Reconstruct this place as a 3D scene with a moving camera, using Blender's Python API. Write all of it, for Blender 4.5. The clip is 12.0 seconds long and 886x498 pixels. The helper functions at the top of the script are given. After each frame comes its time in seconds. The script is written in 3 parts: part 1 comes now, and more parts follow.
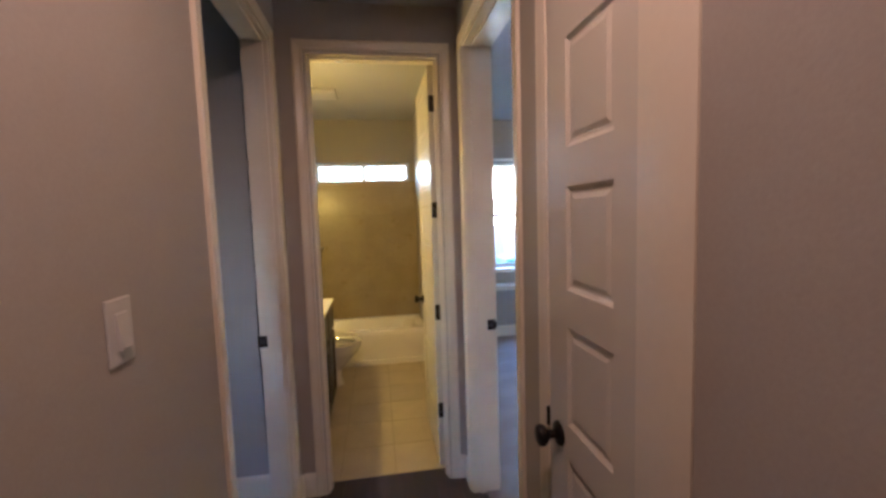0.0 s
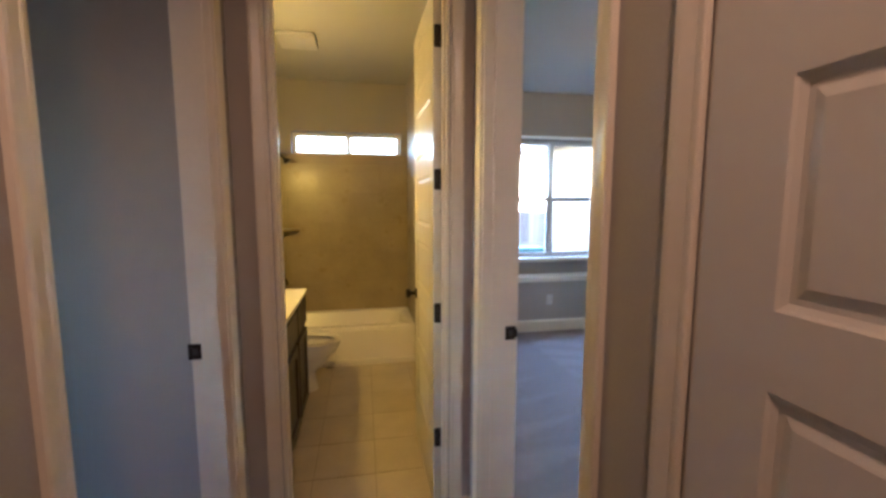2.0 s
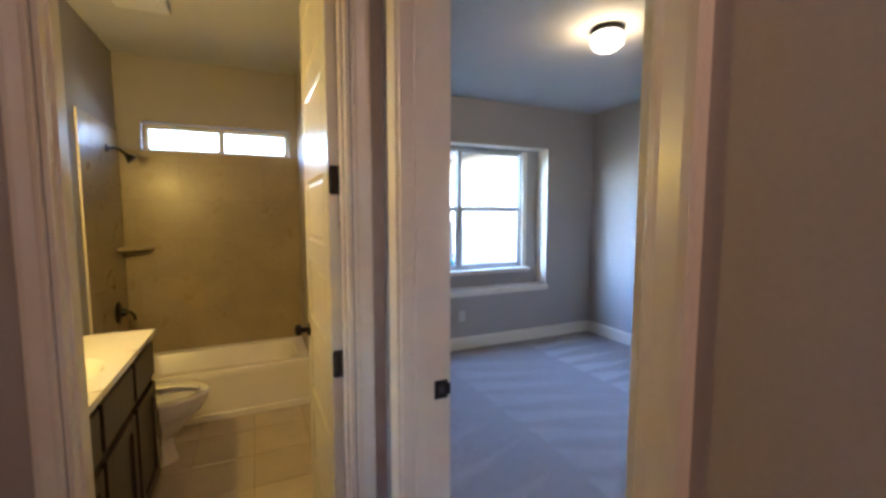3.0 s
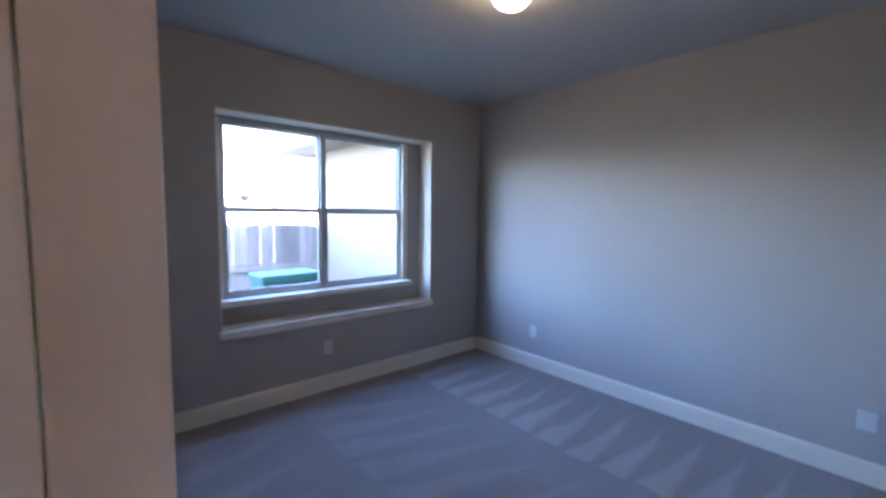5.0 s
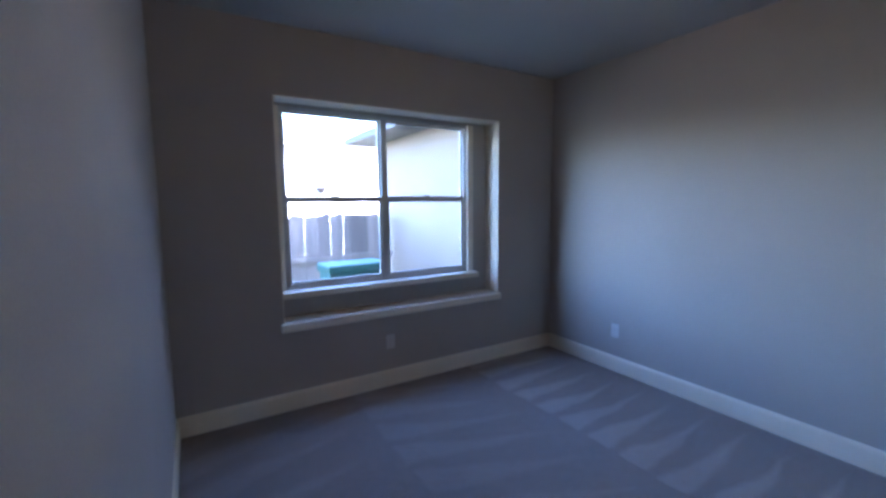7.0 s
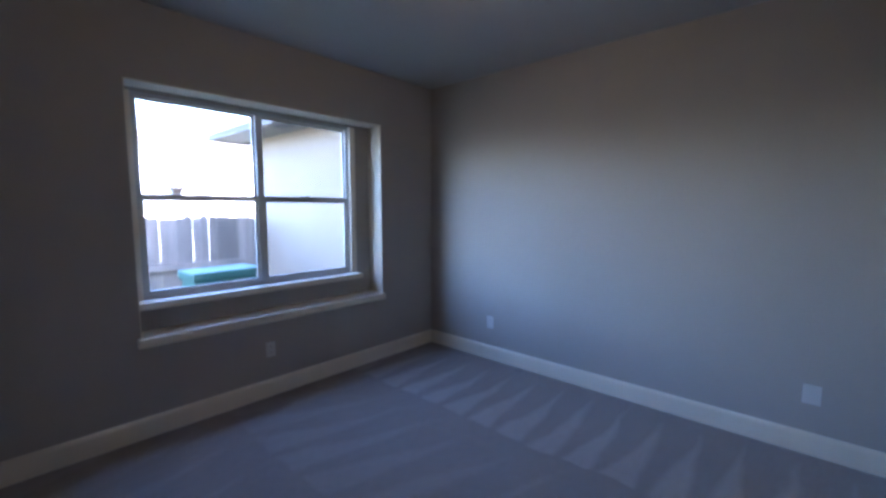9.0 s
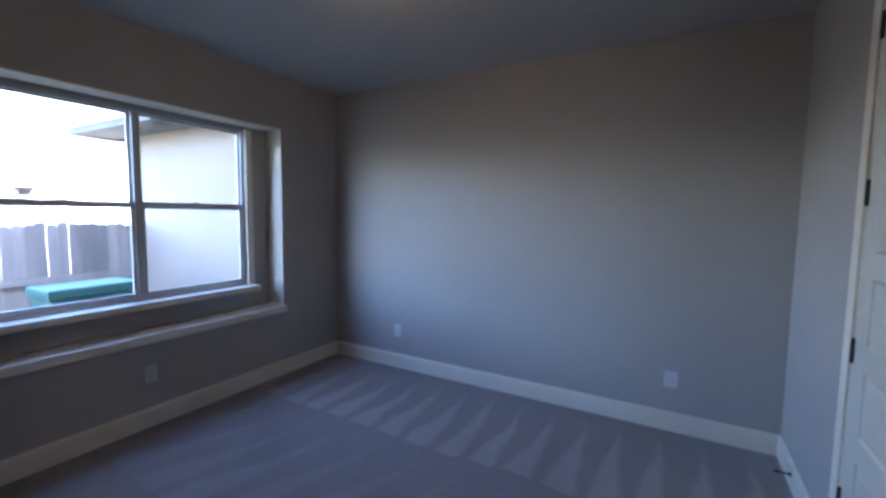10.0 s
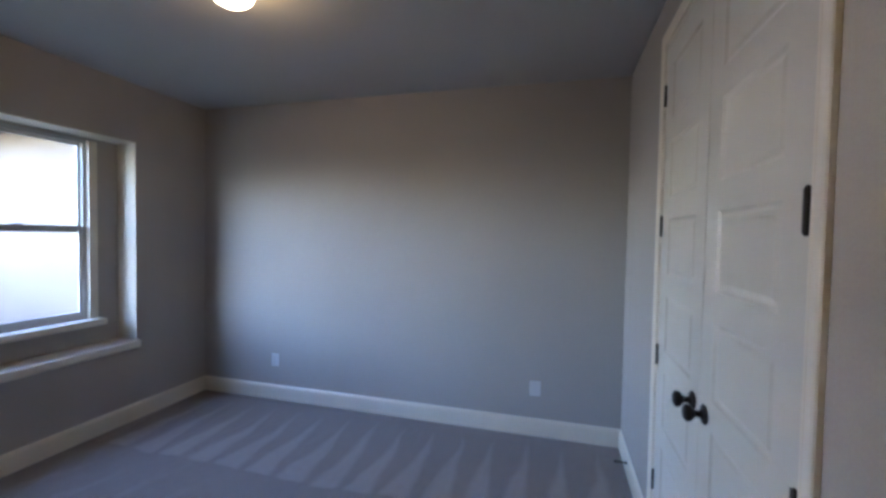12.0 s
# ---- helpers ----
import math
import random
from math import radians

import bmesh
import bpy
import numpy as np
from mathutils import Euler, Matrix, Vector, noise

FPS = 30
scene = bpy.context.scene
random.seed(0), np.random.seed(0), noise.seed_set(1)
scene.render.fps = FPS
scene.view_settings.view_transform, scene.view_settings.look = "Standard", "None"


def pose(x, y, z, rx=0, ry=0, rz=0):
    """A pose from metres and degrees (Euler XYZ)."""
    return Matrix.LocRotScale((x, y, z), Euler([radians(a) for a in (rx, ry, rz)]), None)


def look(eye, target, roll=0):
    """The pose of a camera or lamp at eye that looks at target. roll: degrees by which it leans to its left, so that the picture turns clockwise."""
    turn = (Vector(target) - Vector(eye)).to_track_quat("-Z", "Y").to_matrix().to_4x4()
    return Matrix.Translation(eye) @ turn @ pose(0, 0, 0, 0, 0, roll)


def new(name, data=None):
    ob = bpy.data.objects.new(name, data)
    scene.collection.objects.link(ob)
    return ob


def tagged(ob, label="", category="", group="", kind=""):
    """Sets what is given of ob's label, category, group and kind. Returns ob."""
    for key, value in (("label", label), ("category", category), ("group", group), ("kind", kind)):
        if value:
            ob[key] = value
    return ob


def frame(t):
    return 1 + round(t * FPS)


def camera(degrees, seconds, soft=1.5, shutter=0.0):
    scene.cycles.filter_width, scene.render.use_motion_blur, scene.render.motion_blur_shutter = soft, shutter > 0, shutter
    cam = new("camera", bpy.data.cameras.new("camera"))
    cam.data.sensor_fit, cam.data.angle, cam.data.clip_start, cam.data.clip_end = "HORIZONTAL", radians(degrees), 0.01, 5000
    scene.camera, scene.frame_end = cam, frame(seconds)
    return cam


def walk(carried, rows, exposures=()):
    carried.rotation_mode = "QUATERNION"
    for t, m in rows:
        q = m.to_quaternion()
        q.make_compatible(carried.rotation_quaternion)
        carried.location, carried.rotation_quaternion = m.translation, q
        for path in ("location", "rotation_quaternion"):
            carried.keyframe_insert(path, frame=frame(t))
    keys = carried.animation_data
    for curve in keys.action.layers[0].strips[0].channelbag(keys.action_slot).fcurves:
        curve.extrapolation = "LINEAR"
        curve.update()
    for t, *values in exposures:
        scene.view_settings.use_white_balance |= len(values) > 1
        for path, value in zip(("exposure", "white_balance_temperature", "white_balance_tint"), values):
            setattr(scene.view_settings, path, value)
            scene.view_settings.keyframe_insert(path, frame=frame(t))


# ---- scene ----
cam = camera(93.7, 12.0, soft=3.1)
PATH = [
    (0, (-0.011, 0.079, 1.563), (0.298, 2.048, 1.397), -1.8),
    (0.5, (-0.051, 0.103, 1.547), (0.163, 2.083, 1.362), -0.9),
    (1, (-0.055, 0.226, 1.512), (0.139, 2.205, 1.294), -0.0),
    (1.5, (-0.022, 0.445, 1.502), (0.236, 2.413, 1.256), -0.5),
    (2, (-0.001, 0.664, 1.485), (0.373, 2.617, 1.264), 0.1),
    (2.5, (0.019, 0.891, 1.488), (0.632, 2.788, 1.329), -0.9),
    (3, (0.087, 1.135, 1.482), (0.912, 2.949, 1.311), 0.0),
    (3.5, (0.186, 1.364, 1.49), (1.163, 3.093, 1.298), 1.4),
    (5.5, (0.693, 1.927, 1.514), (2.033, 3.403, 1.353), 0.4),
    (6, (0.778, 1.986, 1.488), (1.959, 3.588, 1.287), -0.1),
    (6.5, (0.777, 2.037, 1.495), (1.784, 3.751, 1.275), -0.6),
    (8.5, (0.711, 2.018, 1.468), (2.041, 3.496, 1.256), 0.1),
    (9, (0.688, 1.993, 1.463), (2.162, 3.331, 1.265), 0.1),
    (9.5, (0.673, 1.981, 1.482), (2.286, 3.15, 1.31), 0.4),
    (10, (0.674, 1.966, 1.486), (2.408, 2.949, 1.322), 0.7),
    (10.5, (0.698, 1.916, 1.497), (2.508, 2.756, 1.367), 1.3),
    (11, (0.705, 1.888, 1.504), (2.573, 2.588, 1.374), 1.8),
    (11.5, (0.695, 1.852, 1.526), (2.602, 2.448, 1.44), 2.1),
    (12, (0.664, 1.828, 1.528), (2.592, 2.357, 1.463), 1.0),
]
EXPOSURES = [(0.0, 6.55, 5100, 15), (1.5, 6.55, 5550, 14), (2.5, 6.5, 5450, 15), (3.0, 6.4, 5200, 16), (3.5, 6.25, 5050, 17), (5.5, 5.45, 5000, 19), (6.5, 5.15, 4850, 19), (8.5, 5.0, 5050, 19), (10.5, 5.05, 5250, 19), (12.0, 5.4, 5550, 19)]
SKY, HALL_W, BATH_W, BED_W = 0.15, 0.54, 0.44, 0.16
walk(cam, [(t, look(eye, target, roll)) for t, eye, target, roll in PATH], EXPOSURES)

# ---- world, sun, lights ----
world = bpy.data.worlds.new("sky")
scene.world = world
world.use_nodes = True
wn = world.node_tree.nodes
sky = wn.new("ShaderNodeTexSky")
sky.sky_type = "NISHITA"
sky.sun_disc = False
sky.sun_elevation = radians(32)
sky.sun_rotation = radians(135)
sky.dust_density = 1.3
wn["Background"].inputs["Strength"].default_value = SKY
world.node_tree.links.new(sky.outputs[0], wn["Background"].inputs["Color"])

sun_data = bpy.data.lights.new("sun", "SUN")
sun_data.energy, sun_data.angle, sun_data.color = 2.0, radians(0.6), (1.0, 0.96, 0.91)
sun = new("sun", sun_data)
sun.matrix_world = look((6.00, -6.00, 5.30), (0, 0, 0))


def bulb(name, place, watts, colour, radius):
    data = bpy.data.lights.new(name, "POINT")
    data.energy, data.color, data.shadow_soft_size = watts, colour, radius
    ob = new(name, data)
    ob.location = place
    return ob


hall_data = bpy.data.lights.new("hall_downlight", "SPOT")
hall_data.energy, hall_data.color, hall_data.shadow_soft_size = HALL_W, (1.0, 0.56, 0.35), 0.06
hall_data.spot_size, hall_data.spot_blend = radians(136), 0.8
new("hall_downlight", hall_data).matrix_world = pose(0.02, 0.36, 2.64, 26, 0, 0)
bulb("vanity_bulb", (-0.785, 3.20, 1.77), BATH_W, (1.0, 0.61, 0.10), 0.05)
bulb("bedroom_bulb", (2.235, 3.26, 2.58), BED_W, (1.0, 0.65, 0.22), 0.05)


# ---- materials ----
def links(m):
    return m.node_tree.nodes, m.node_tree.links


def material(name, base, rough=0.6, metal=0.0, vary=0.06, scale=3.0, fine=0.0, fine_scale=220.0, bump=0.0, bump_scale=300.0, spec=0.5, island=0.0, grain=None, big=0.0):
    """Principled surface with slow and fine variation of colour, and fine relief."""
    m = bpy.data.materials.new(name)
    m.use_nodes = True
    n, l = links(m)
    p = n["Principled BSDF"]
    p.inputs["Metallic"].default_value = metal
    p.inputs["Specular IOR Level"].default_value = spec
    geo = n.new("ShaderNodeNewGeometry")
    co = geo.outputs["Position"]
    if grain:
        mp = n.new("ShaderNodeMapping")
        mp.inputs["Scale"].default_value = grain
        l.new(co, mp.inputs["Vector"])
        co = mp.outputs[0]

    def noise_at(s, detail=4.0):
        t = n.new("ShaderNodeTexNoise")
        t.inputs["Scale"].default_value = s
        t.inputs["Detail"].default_value = detail
        l.new(co, t.inputs["Vector"])
        return t.outputs["Fac"]

    def scaled(fac, amount):
        mr = n.new("ShaderNodeMapRange")
        mr.inputs["From Min"].default_value, mr.inputs["From Max"].default_value = 0.25, 0.75
        mr.inputs["To Min"].default_value, mr.inputs["To Max"].default_value = 1 - amount, 1 + amount
        l.new(fac, mr.inputs["Value"])
        return mr.outputs[0]

    def mul(a, b):
        t = n.new("ShaderNodeMath")
        t.operation = "MULTIPLY"
        l.new(a, t.inputs[0])
        l.new(b, t.inputs[1])
        return t.outputs[0]

    f = scaled(noise_at(scale), vary)
    if fine:
        f = mul(f, scaled(noise_at(fine_scale, 2.0), fine))
    if big:
        f = mul(f, scaled(noise_at(0.7, 1.0), big))
    if island:
        oi = n.new("ShaderNodeObjectInfo")
        mr = n.new("ShaderNodeMapRange")
        mr.inputs["To Min"].default_value, mr.inputs["To Max"].default_value = 1 - island, 1 + island
        l.new(oi.outputs["Random"], mr.inputs["Value"])
        f = mul(f, mr.outputs[0])
    vm = n.new("ShaderNodeVectorMath")
    vm.operation = "SCALE"
    vm.inputs[0].default_value = base
    l.new(f, vm.inputs["Scale"])
    l.new(vm.outputs[0], p.inputs["Base Color"])
    rr = n.new("ShaderNodeMapRange")
    rr.inputs["To Min"].default_value, rr.inputs["To Max"].default_value = max(0.02, rough - 0.08), min(1, rough + 0.08)
    l.new(noise_at(scale * 2.3), rr.inputs["Value"])
    l.new(rr.outputs[0], p.inputs["Roughness"])
    if bump:
        b = n.new("ShaderNodeBump")
        b.inputs["Strength"].default_value = bump
        b.inputs["Distance"].default_value = 0.004
        l.new(noise_at(bump_scale, 2.0), b.inputs["Height"])
        l.new(b.outputs[0], p.inputs["Normal"])
    return m


def glowing(name, colour, strength):
    m = bpy.data.materials.new(name)
    m.use_nodes = True
    p = links(m)[0]["Principled BSDF"]
    p.inputs["Base Color"].default_value = (0.9, 0.88, 0.84, 1)
    p.inputs["Roughness"].default_value = 0.3
    p.inputs["Emission Color"].default_value = (*colour, 1)
    p.inputs["Emission Strength"].default_value = strength
    return m


def pane_glass(name, tint):
    """A thin pane: clear, with a faint reflection."""
    m = bpy.data.materials.new(name)
    m.use_nodes = True
    n, l = links(m)
    clear, gloss, mix = (n.new(k) for k in ("ShaderNodeBsdfTransparent", "ShaderNodeBsdfGlossy", "ShaderNodeMixShader"))
    clear.inputs["Color"].default_value = (*tint, 1)
    gloss.inputs["Roughness"].default_value = 0.02
    mix.inputs[0].default_value = 0.04
    l.new(clear.outputs[0], mix.inputs[1])
    l.new(gloss.outputs[0], mix.inputs[2])
    l.new(mix.outputs[0], n["Material Output"].inputs["Surface"])
    return m


def carpet_material(name, base, strips):
    """Cut-pile carpet; the vacuum has left wedges of leaning pile in strips along one wall."""
    m = bpy.data.materials.new(name)
    m.use_nodes = True
    n, l = links(m)
    p = n["Principled BSDF"]
    p.inputs["Roughness"].default_value = 0.95
    p.inputs["Specular IOR Level"].default_value = 0.1
    p.inputs["Sheen Weight"].default_value = 0.25
    geo = n.new("ShaderNodeNewGeometry")

    def math(op, a, b=None, clamp=False):
        t = n.new("ShaderNodeMath")
        t.operation = op
        t.use_clamp = clamp
        for i, v in enumerate((a, b)):
            if v is None:
                continue
            if isinstance(v, (int, float)):
                t.inputs[i].default_value = v
            else:
                l.new(v, t.inputs[i])
        return t.outputs[0]

    def noise_at(s, detail=3.0, co=None):
        t = n.new("ShaderNodeTexNoise")
        t.inputs["Scale"].default_value = s
        t.inputs["Detail"].default_value = detail
        l.new(co or geo.outputs["Position"], t.inputs["Vector"])
        return t.outputs["Fac"]

    f = math("ADD", 0.86, math("MULTIPLY", noise_at(2.2), 0.28))
    f = math("MULTIPLY", f, math("ADD", 0.72, math("MULTIPLY", noise_at(260, 2), 0.56)))
    f = math("MULTIPLY", f, math("ADD", 0.88, math("MULTIPLY", noise_at(22, 4), 0.24)))
    f = math("MULTIPLY", f, math("ADD", 0.86, math("MULTIPLY", noise_at(95, 2), 0.28)))
    if strips:
        sep = n.new("ShaderNodeSeparateXYZ")
        l.new(geo.outputs["Position"], sep.inputs[0])
        x, y = sep.outputs["X"], sep.outputs["Y"]
        wob = math("MULTIPLY", math("SUBTRACT", noise_at(1.7), 0.5), 0.17)
        total = None
        for x0, x1, pitch, skew, gain in strips:
            # u runs from 0 at x0 to 1 at x1; each wedge narrows along it
            u = math("DIVIDE", math("SUBTRACT", math("ADD", x, wob), x0), x1 - x0)
            inside = math("MULTIPLY", math("GREATER_THAN", u, 0.0), math("LESS_THAN", u, 1.0))
            v = math("DIVIDE", math("ADD", math("ADD", y, math("MULTIPLY", x, skew)), wob), pitch)
            tri = math("ABSOLUTE", math("SUBTRACT", math("FRACT", v), 0.5))
            lim = math("MULTIPLY", math("SUBTRACT", 1.0, u), 0.46)
            edge = math("MULTIPLY", math("SUBTRACT", lim, tri), 6.0, True)
            edge = math("MINIMUM", math("MAXIMUM", edge, 0.0), 1.0)
            wedge = math("MULTIPLY", math("MULTIPLY", edge, inside), gain)
            total = wedge if total is None else math("ADD", total, wedge)
        f = math("MULTIPLY", f, math("ADD", 0.93, total))
    vm = n.new("ShaderNodeVectorMath")
    vm.operation = "SCALE"
    vm.inputs[0].default_value = base
    l.new(f, vm.inputs["Scale"])
    l.new(vm.outputs[0], p.inputs["Base Color"])
    b = n.new("ShaderNodeBump")
    b.inputs["Strength"].default_value = 0.7
    b.inputs["Distance"].default_value = 0.008
    l.new(noise_at(170, 3), b.inputs["Height"])
    l.new(b.outputs[0], p.inputs["Normal"])
    return m


WALL = material("greige_paint", (0.37, 0.338, 0.305), 0.8, spec=0.15, vary=0.03, scale=1.6, fine=0.03, fine_scale=150, bump=0.10, bump_scale=170)
CEIL = material("ceiling_paint", (0.44, 0.43, 0.415), 0.85, vary=0.03, scale=1.2, bump=0.35, bump_scale=160)
TRIM = material("white_trim_enamel", (0.68, 0.615, 0.50), 0.32, vary=0.03, scale=5, fine=0.015, fine_scale=60, bump=0.02, bump_scale=60)
DOOR = material("white_door_enamel", (0.57, 0.53, 0.45), 0.32, vary=0.02, scale=3, bump=0.04, bump_scale=400)
BRONZE = material("oil_rubbed_bronze", (0.020, 0.016, 0.014), 0.38, metal=0.7, vary=0.3, scale=40)
PLASTIC = material("white_plastic", (0.52, 0.51, 0.495), 0.4, vary=0.02, scale=10)
SLOT = material("dark_slot", (0.03, 0.03, 0.03), 0.7, vary=0.1)
VINYL = material("tan_window_vinyl", (0.44, 0.43, 0.415), 0.42, vary=0.04, scale=6, bump=0.03)
GLASS = pane_glass("window_glass", (0.97, 0.965, 0.965))
FROSTED = pane_glass("obscure_bathroom_glass", (0.55, 0.55, 0.55))
CARPET = carpet_material("grey_carpet", (0.235, 0.198, 0.178), [(2.86, 3.82, 0.235, 0.0, 0.38), (1.75, 2.86, 0.29, 0.35, 0.17), (0.6, 1.75, 0.33, -0.3, 0.16)])
CARPET_B = carpet_material("grey_carpet_plain", (0.235, 0.198, 0.178), [])
WOOD = material("espresso_wood", (0.035, 0.020, 0.016), 0.38, vary=0.25, scale=6, fine=0.2, fine_scale=30, grain=(6, 0.6, 1), island=0.25, bump=0.15, bump_scale=40)
FTILE = material("beige_floor_tile", (0.47, 0.40, 0.285), 0.42, vary=0.10, scale=5, fine=0.05, fine_scale=60, island=0.06, bump=0.05, bump_scale=40)
WTILE = material("beige_wall_tile", (0.34, 0.275, 0.150), 0.30, vary=0.12, scale=4, fine=0.06, fine_scale=50, island=0.035)
GROUT = material("grout", (0.27, 0.22, 0.145), 0.9, vary=0.1, scale=20, bump=0.2)
PORCELAIN = material("white_porcelain", (0.76, 0.73, 0.67), 0.12, vary=0.02, scale=3)
# Dark base colour stands in for the shade inside the toilet bowl.
WATER = material("water_with_bowl_shade", (0.10, 0.095, 0.08), 0.06, vary=0.02)
ACRYLIC = material("white_tub_enamel", (0.84, 0.80, 0.73), 0.18, vary=0.02, scale=3)
MARBLE = material("cultured_marble", (0.86, 0.83, 0.77), 0.16, vary=0.03, scale=4)
CABINET = material("grey_brown_stained_wood", (0.042, 0.030, 0.022), 0.46, vary=0.22, scale=5, fine=0.15, fine_scale=40, grain=(1, 1, 0.12), bump=0.1, bump_scale=60)
# Dark colour for plank joints, and for shade in the vanity's gaps and toe recess.
CABGAP = material("dark_joints_and_gap_shade", (0.02, 0.015, 0.012), 0.7)
GLOBE = glowing("lit_opal_glass", (1.0, 0.77, 0.45), 0.22)
STUCCO = material("cream_stucco", (0.245, 0.188, 0.140), 0.9, vary=0.06, scale=2, fine=0.06, fine_scale=90, bump=0.5, bump_scale=90)
SOFFIT = material("tan_soffit_paint", (0.13, 0.112, 0.097), 0.8, vary=0.08)
SHINGLE = material("grey_shingles", (0.16, 0.15, 0.14), 0.95, vary=0.2, scale=6, bump=0.4, bump_scale=60)
FENCE = material("weathered_cedar", (0.215, 0.175, 0.145), 0.9, vary=0.2, scale=4, fine=0.15, fine_scale=30, grain=(1, 1, 0.1), island=0.22, bump=0.3, bump_scale=50)
TEAL = material("teal_green_enamel", (0.030, 0.095, 0.072), 0.45, vary=0.1, scale=3)
GRASS = material("dry_lawn", (0.16, 0.16, 0.08), 1.0, vary=0.3, scale=3, fine=0.3, fine_scale=60, bump=0.6, bump_scale=60)
WHITEWASH = material("white_painted_stucco", (0.74, 0.715, 0.69), 0.9, vary=0.04, scale=1.5, fine=0.05, fine_scale=40, bump=0.4, bump_scale=50)


# ---- mesh helpers ----
def box(bm, x0, y0, z0, x1, y1, z1, bevel=0.0):
    xs, ys, zs = sorted((x0, x1)), sorted((y0, y1)), sorted((z0, z1))
    v = [bm.verts.new((x, y, z)) for x in xs for y in ys for z in zs]
    fs = [bm.faces.new([v[i] for i in q]) for q in ((0, 1, 3, 2), (4, 6, 7, 5), (0, 4, 5, 1), (2, 3, 7, 6), (0, 2, 6, 4), (1, 5, 7, 3))]
    if bevel:
        es = list({e for f in fs for e in f.edges})
        bmesh.ops.bevel(bm, geom=es, offset=bevel, segments=2, affect="EDGES", profile=0.6)
    return v


def mesh_of(bm, name, mat, smooth=False):
    bmesh.ops.recalc_face_normals(bm, faces=bm.faces)
    me = bpy.data.meshes.new(name)
    bm.to_mesh(me)
    bm.free()
    me.materials.append(mat)
    if smooth:
        for f in me.polygons:
            f.use_smooth = True
        me.set_sharp_from_angle(angle=radians(38))
    return me


def part(name, bm, mat, parent=None, label="", smooth=False):
    ob = new(name, mesh_of(bm, name, mat, smooth))
    if parent:
        ob.parent = parent
    if label:
        tagged(ob, label)
    return ob


def structure(name, bm, mat, label, smooth=False, category=""):
    return tagged(part(name, bm, mat, smooth=smooth), label, category, kind="structure")


def boxes(*rows, bevel=0.0):
    bm = bmesh.new()
    for r in rows:
        box(bm, *r, bevel=bevel)
    return bm


def empty(name, place=(0, 0, 0), turn=0.0):
    ob = new(name)
    ob.matrix_world = pose(*place, 0, 0, turn)
    return ob


def lathe(bm, profile, m=None, steps=24):
    """Turns (radius, height) pairs about z; m places the result."""
    m = m or Matrix()
    rings = []
    for r, h in profile:
        if r < 1e-6:
            rings.append([bm.verts.new(m @ Vector((0, 0, h)))])
        else:
            rings.append([bm.verts.new(m @ Vector((r * math.cos(a), r * math.sin(a), h))) for a in (2 * math.pi * k / steps for k in range(steps))])
    for a, b in zip(rings, rings[1:]):
        for k in range(steps):
            j = (k + 1) % steps
            q = [a[k % len(a)], a[j % len(a)], b[j % len(b)], b[k % len(b)]]
            q = [v for i, v in enumerate(q) if v not in q[:i]]
            if len(q) > 2:
                bm.faces.new(q)
    return bm


def loft(bm, rings, caps=(True, True)):
    vs = [[bm.verts.new(p) for p in r] for r in rings]
    n = len(vs[0])
    for a, b in zip(vs, vs[1:]):
        for k in range(n):
            bm.faces.new((a[k], a[(k + 1) % n], b[(k + 1) % n], b[k]))
    if caps[0]:
        bm.faces.new(vs[0][::-1])
    if caps[1]:
        bm.faces.new(vs[-1])
    return bm


def tube(bm, points, radius, steps=12):
    rings = []
    for i, p in enumerate(points):
        p = Vector(p)
        d = (Vector(points[min(i + 1, len(points) - 1)]) - Vector(points[max(i - 1, 0)])).normalized()
        m = d.to_track_quat("Z", "Y").to_matrix()
        rings.append([p + m @ Vector((radius * math.cos(a), radius * math.sin(a), 0)) for a in (2 * math.pi * k / steps for k in range(steps))])
    return loft(bm, rings)


def wall_rows(axis, a0, a1, f0, f1, z0, z1, openings):
    """Boxes of a wall along an axis from a0 to a1, between the faces f0 and f1, around its openings (b0, b1, low, high)."""
    rows, at = [], a0
    put = (lambda p, q, lo, hi: (p, f0, lo, q, f1, hi)) if axis == "x" else (lambda p, q, lo, hi: (f0, p, lo, f1, q, hi))
    for b0, b1, lo, hi in sorted(openings):
        if b0 > at:
            rows.append(put(at, b0, z0, z1))
        if lo > z0:
            rows.append(put(b0, b1, z0, lo))
        if hi < z1:
            rows.append(put(b0, b1, hi, z1))
        at = b1
    if at < a1:
        rows.append(put(at, a1, z0, z1))
    return rows


# ---- the plan ----
H = 2.685                      # ceiling
HL, HR, HRB = -0.49, 0.460, 0.612   # hall faces; bedroom face of the partition
YB0, YB1 = 2.40, 2.52          # wall between hall and bathroom
YW = 5.08                      # window wall, inner face
XR = 3.90                      # far wall of the bedroom
YC = 1.345                     # closet wall of the bedroom
BL = -0.84                     # bathroom's plumbing wall
HN, YN = 0.368, 0.640          # the hall wall steps out before the linen closet
DOOR_H = 2.43
BED_DOOR = (1.443, 2.250)
LEFT_DOOR = (1.415, 2.250)
LINEN = (0.712, 1.163)
BATH_DOOR = (-0.350, 0.358)
CLOSET = (1.641, 2.869)
WIN = (1.289, 3.224, 0.630, 2.225)
WINB = (1.350, 3.050, 0.800, 2.195)
BWIN = (-0.690, 0.395, 1.968, 2.192)

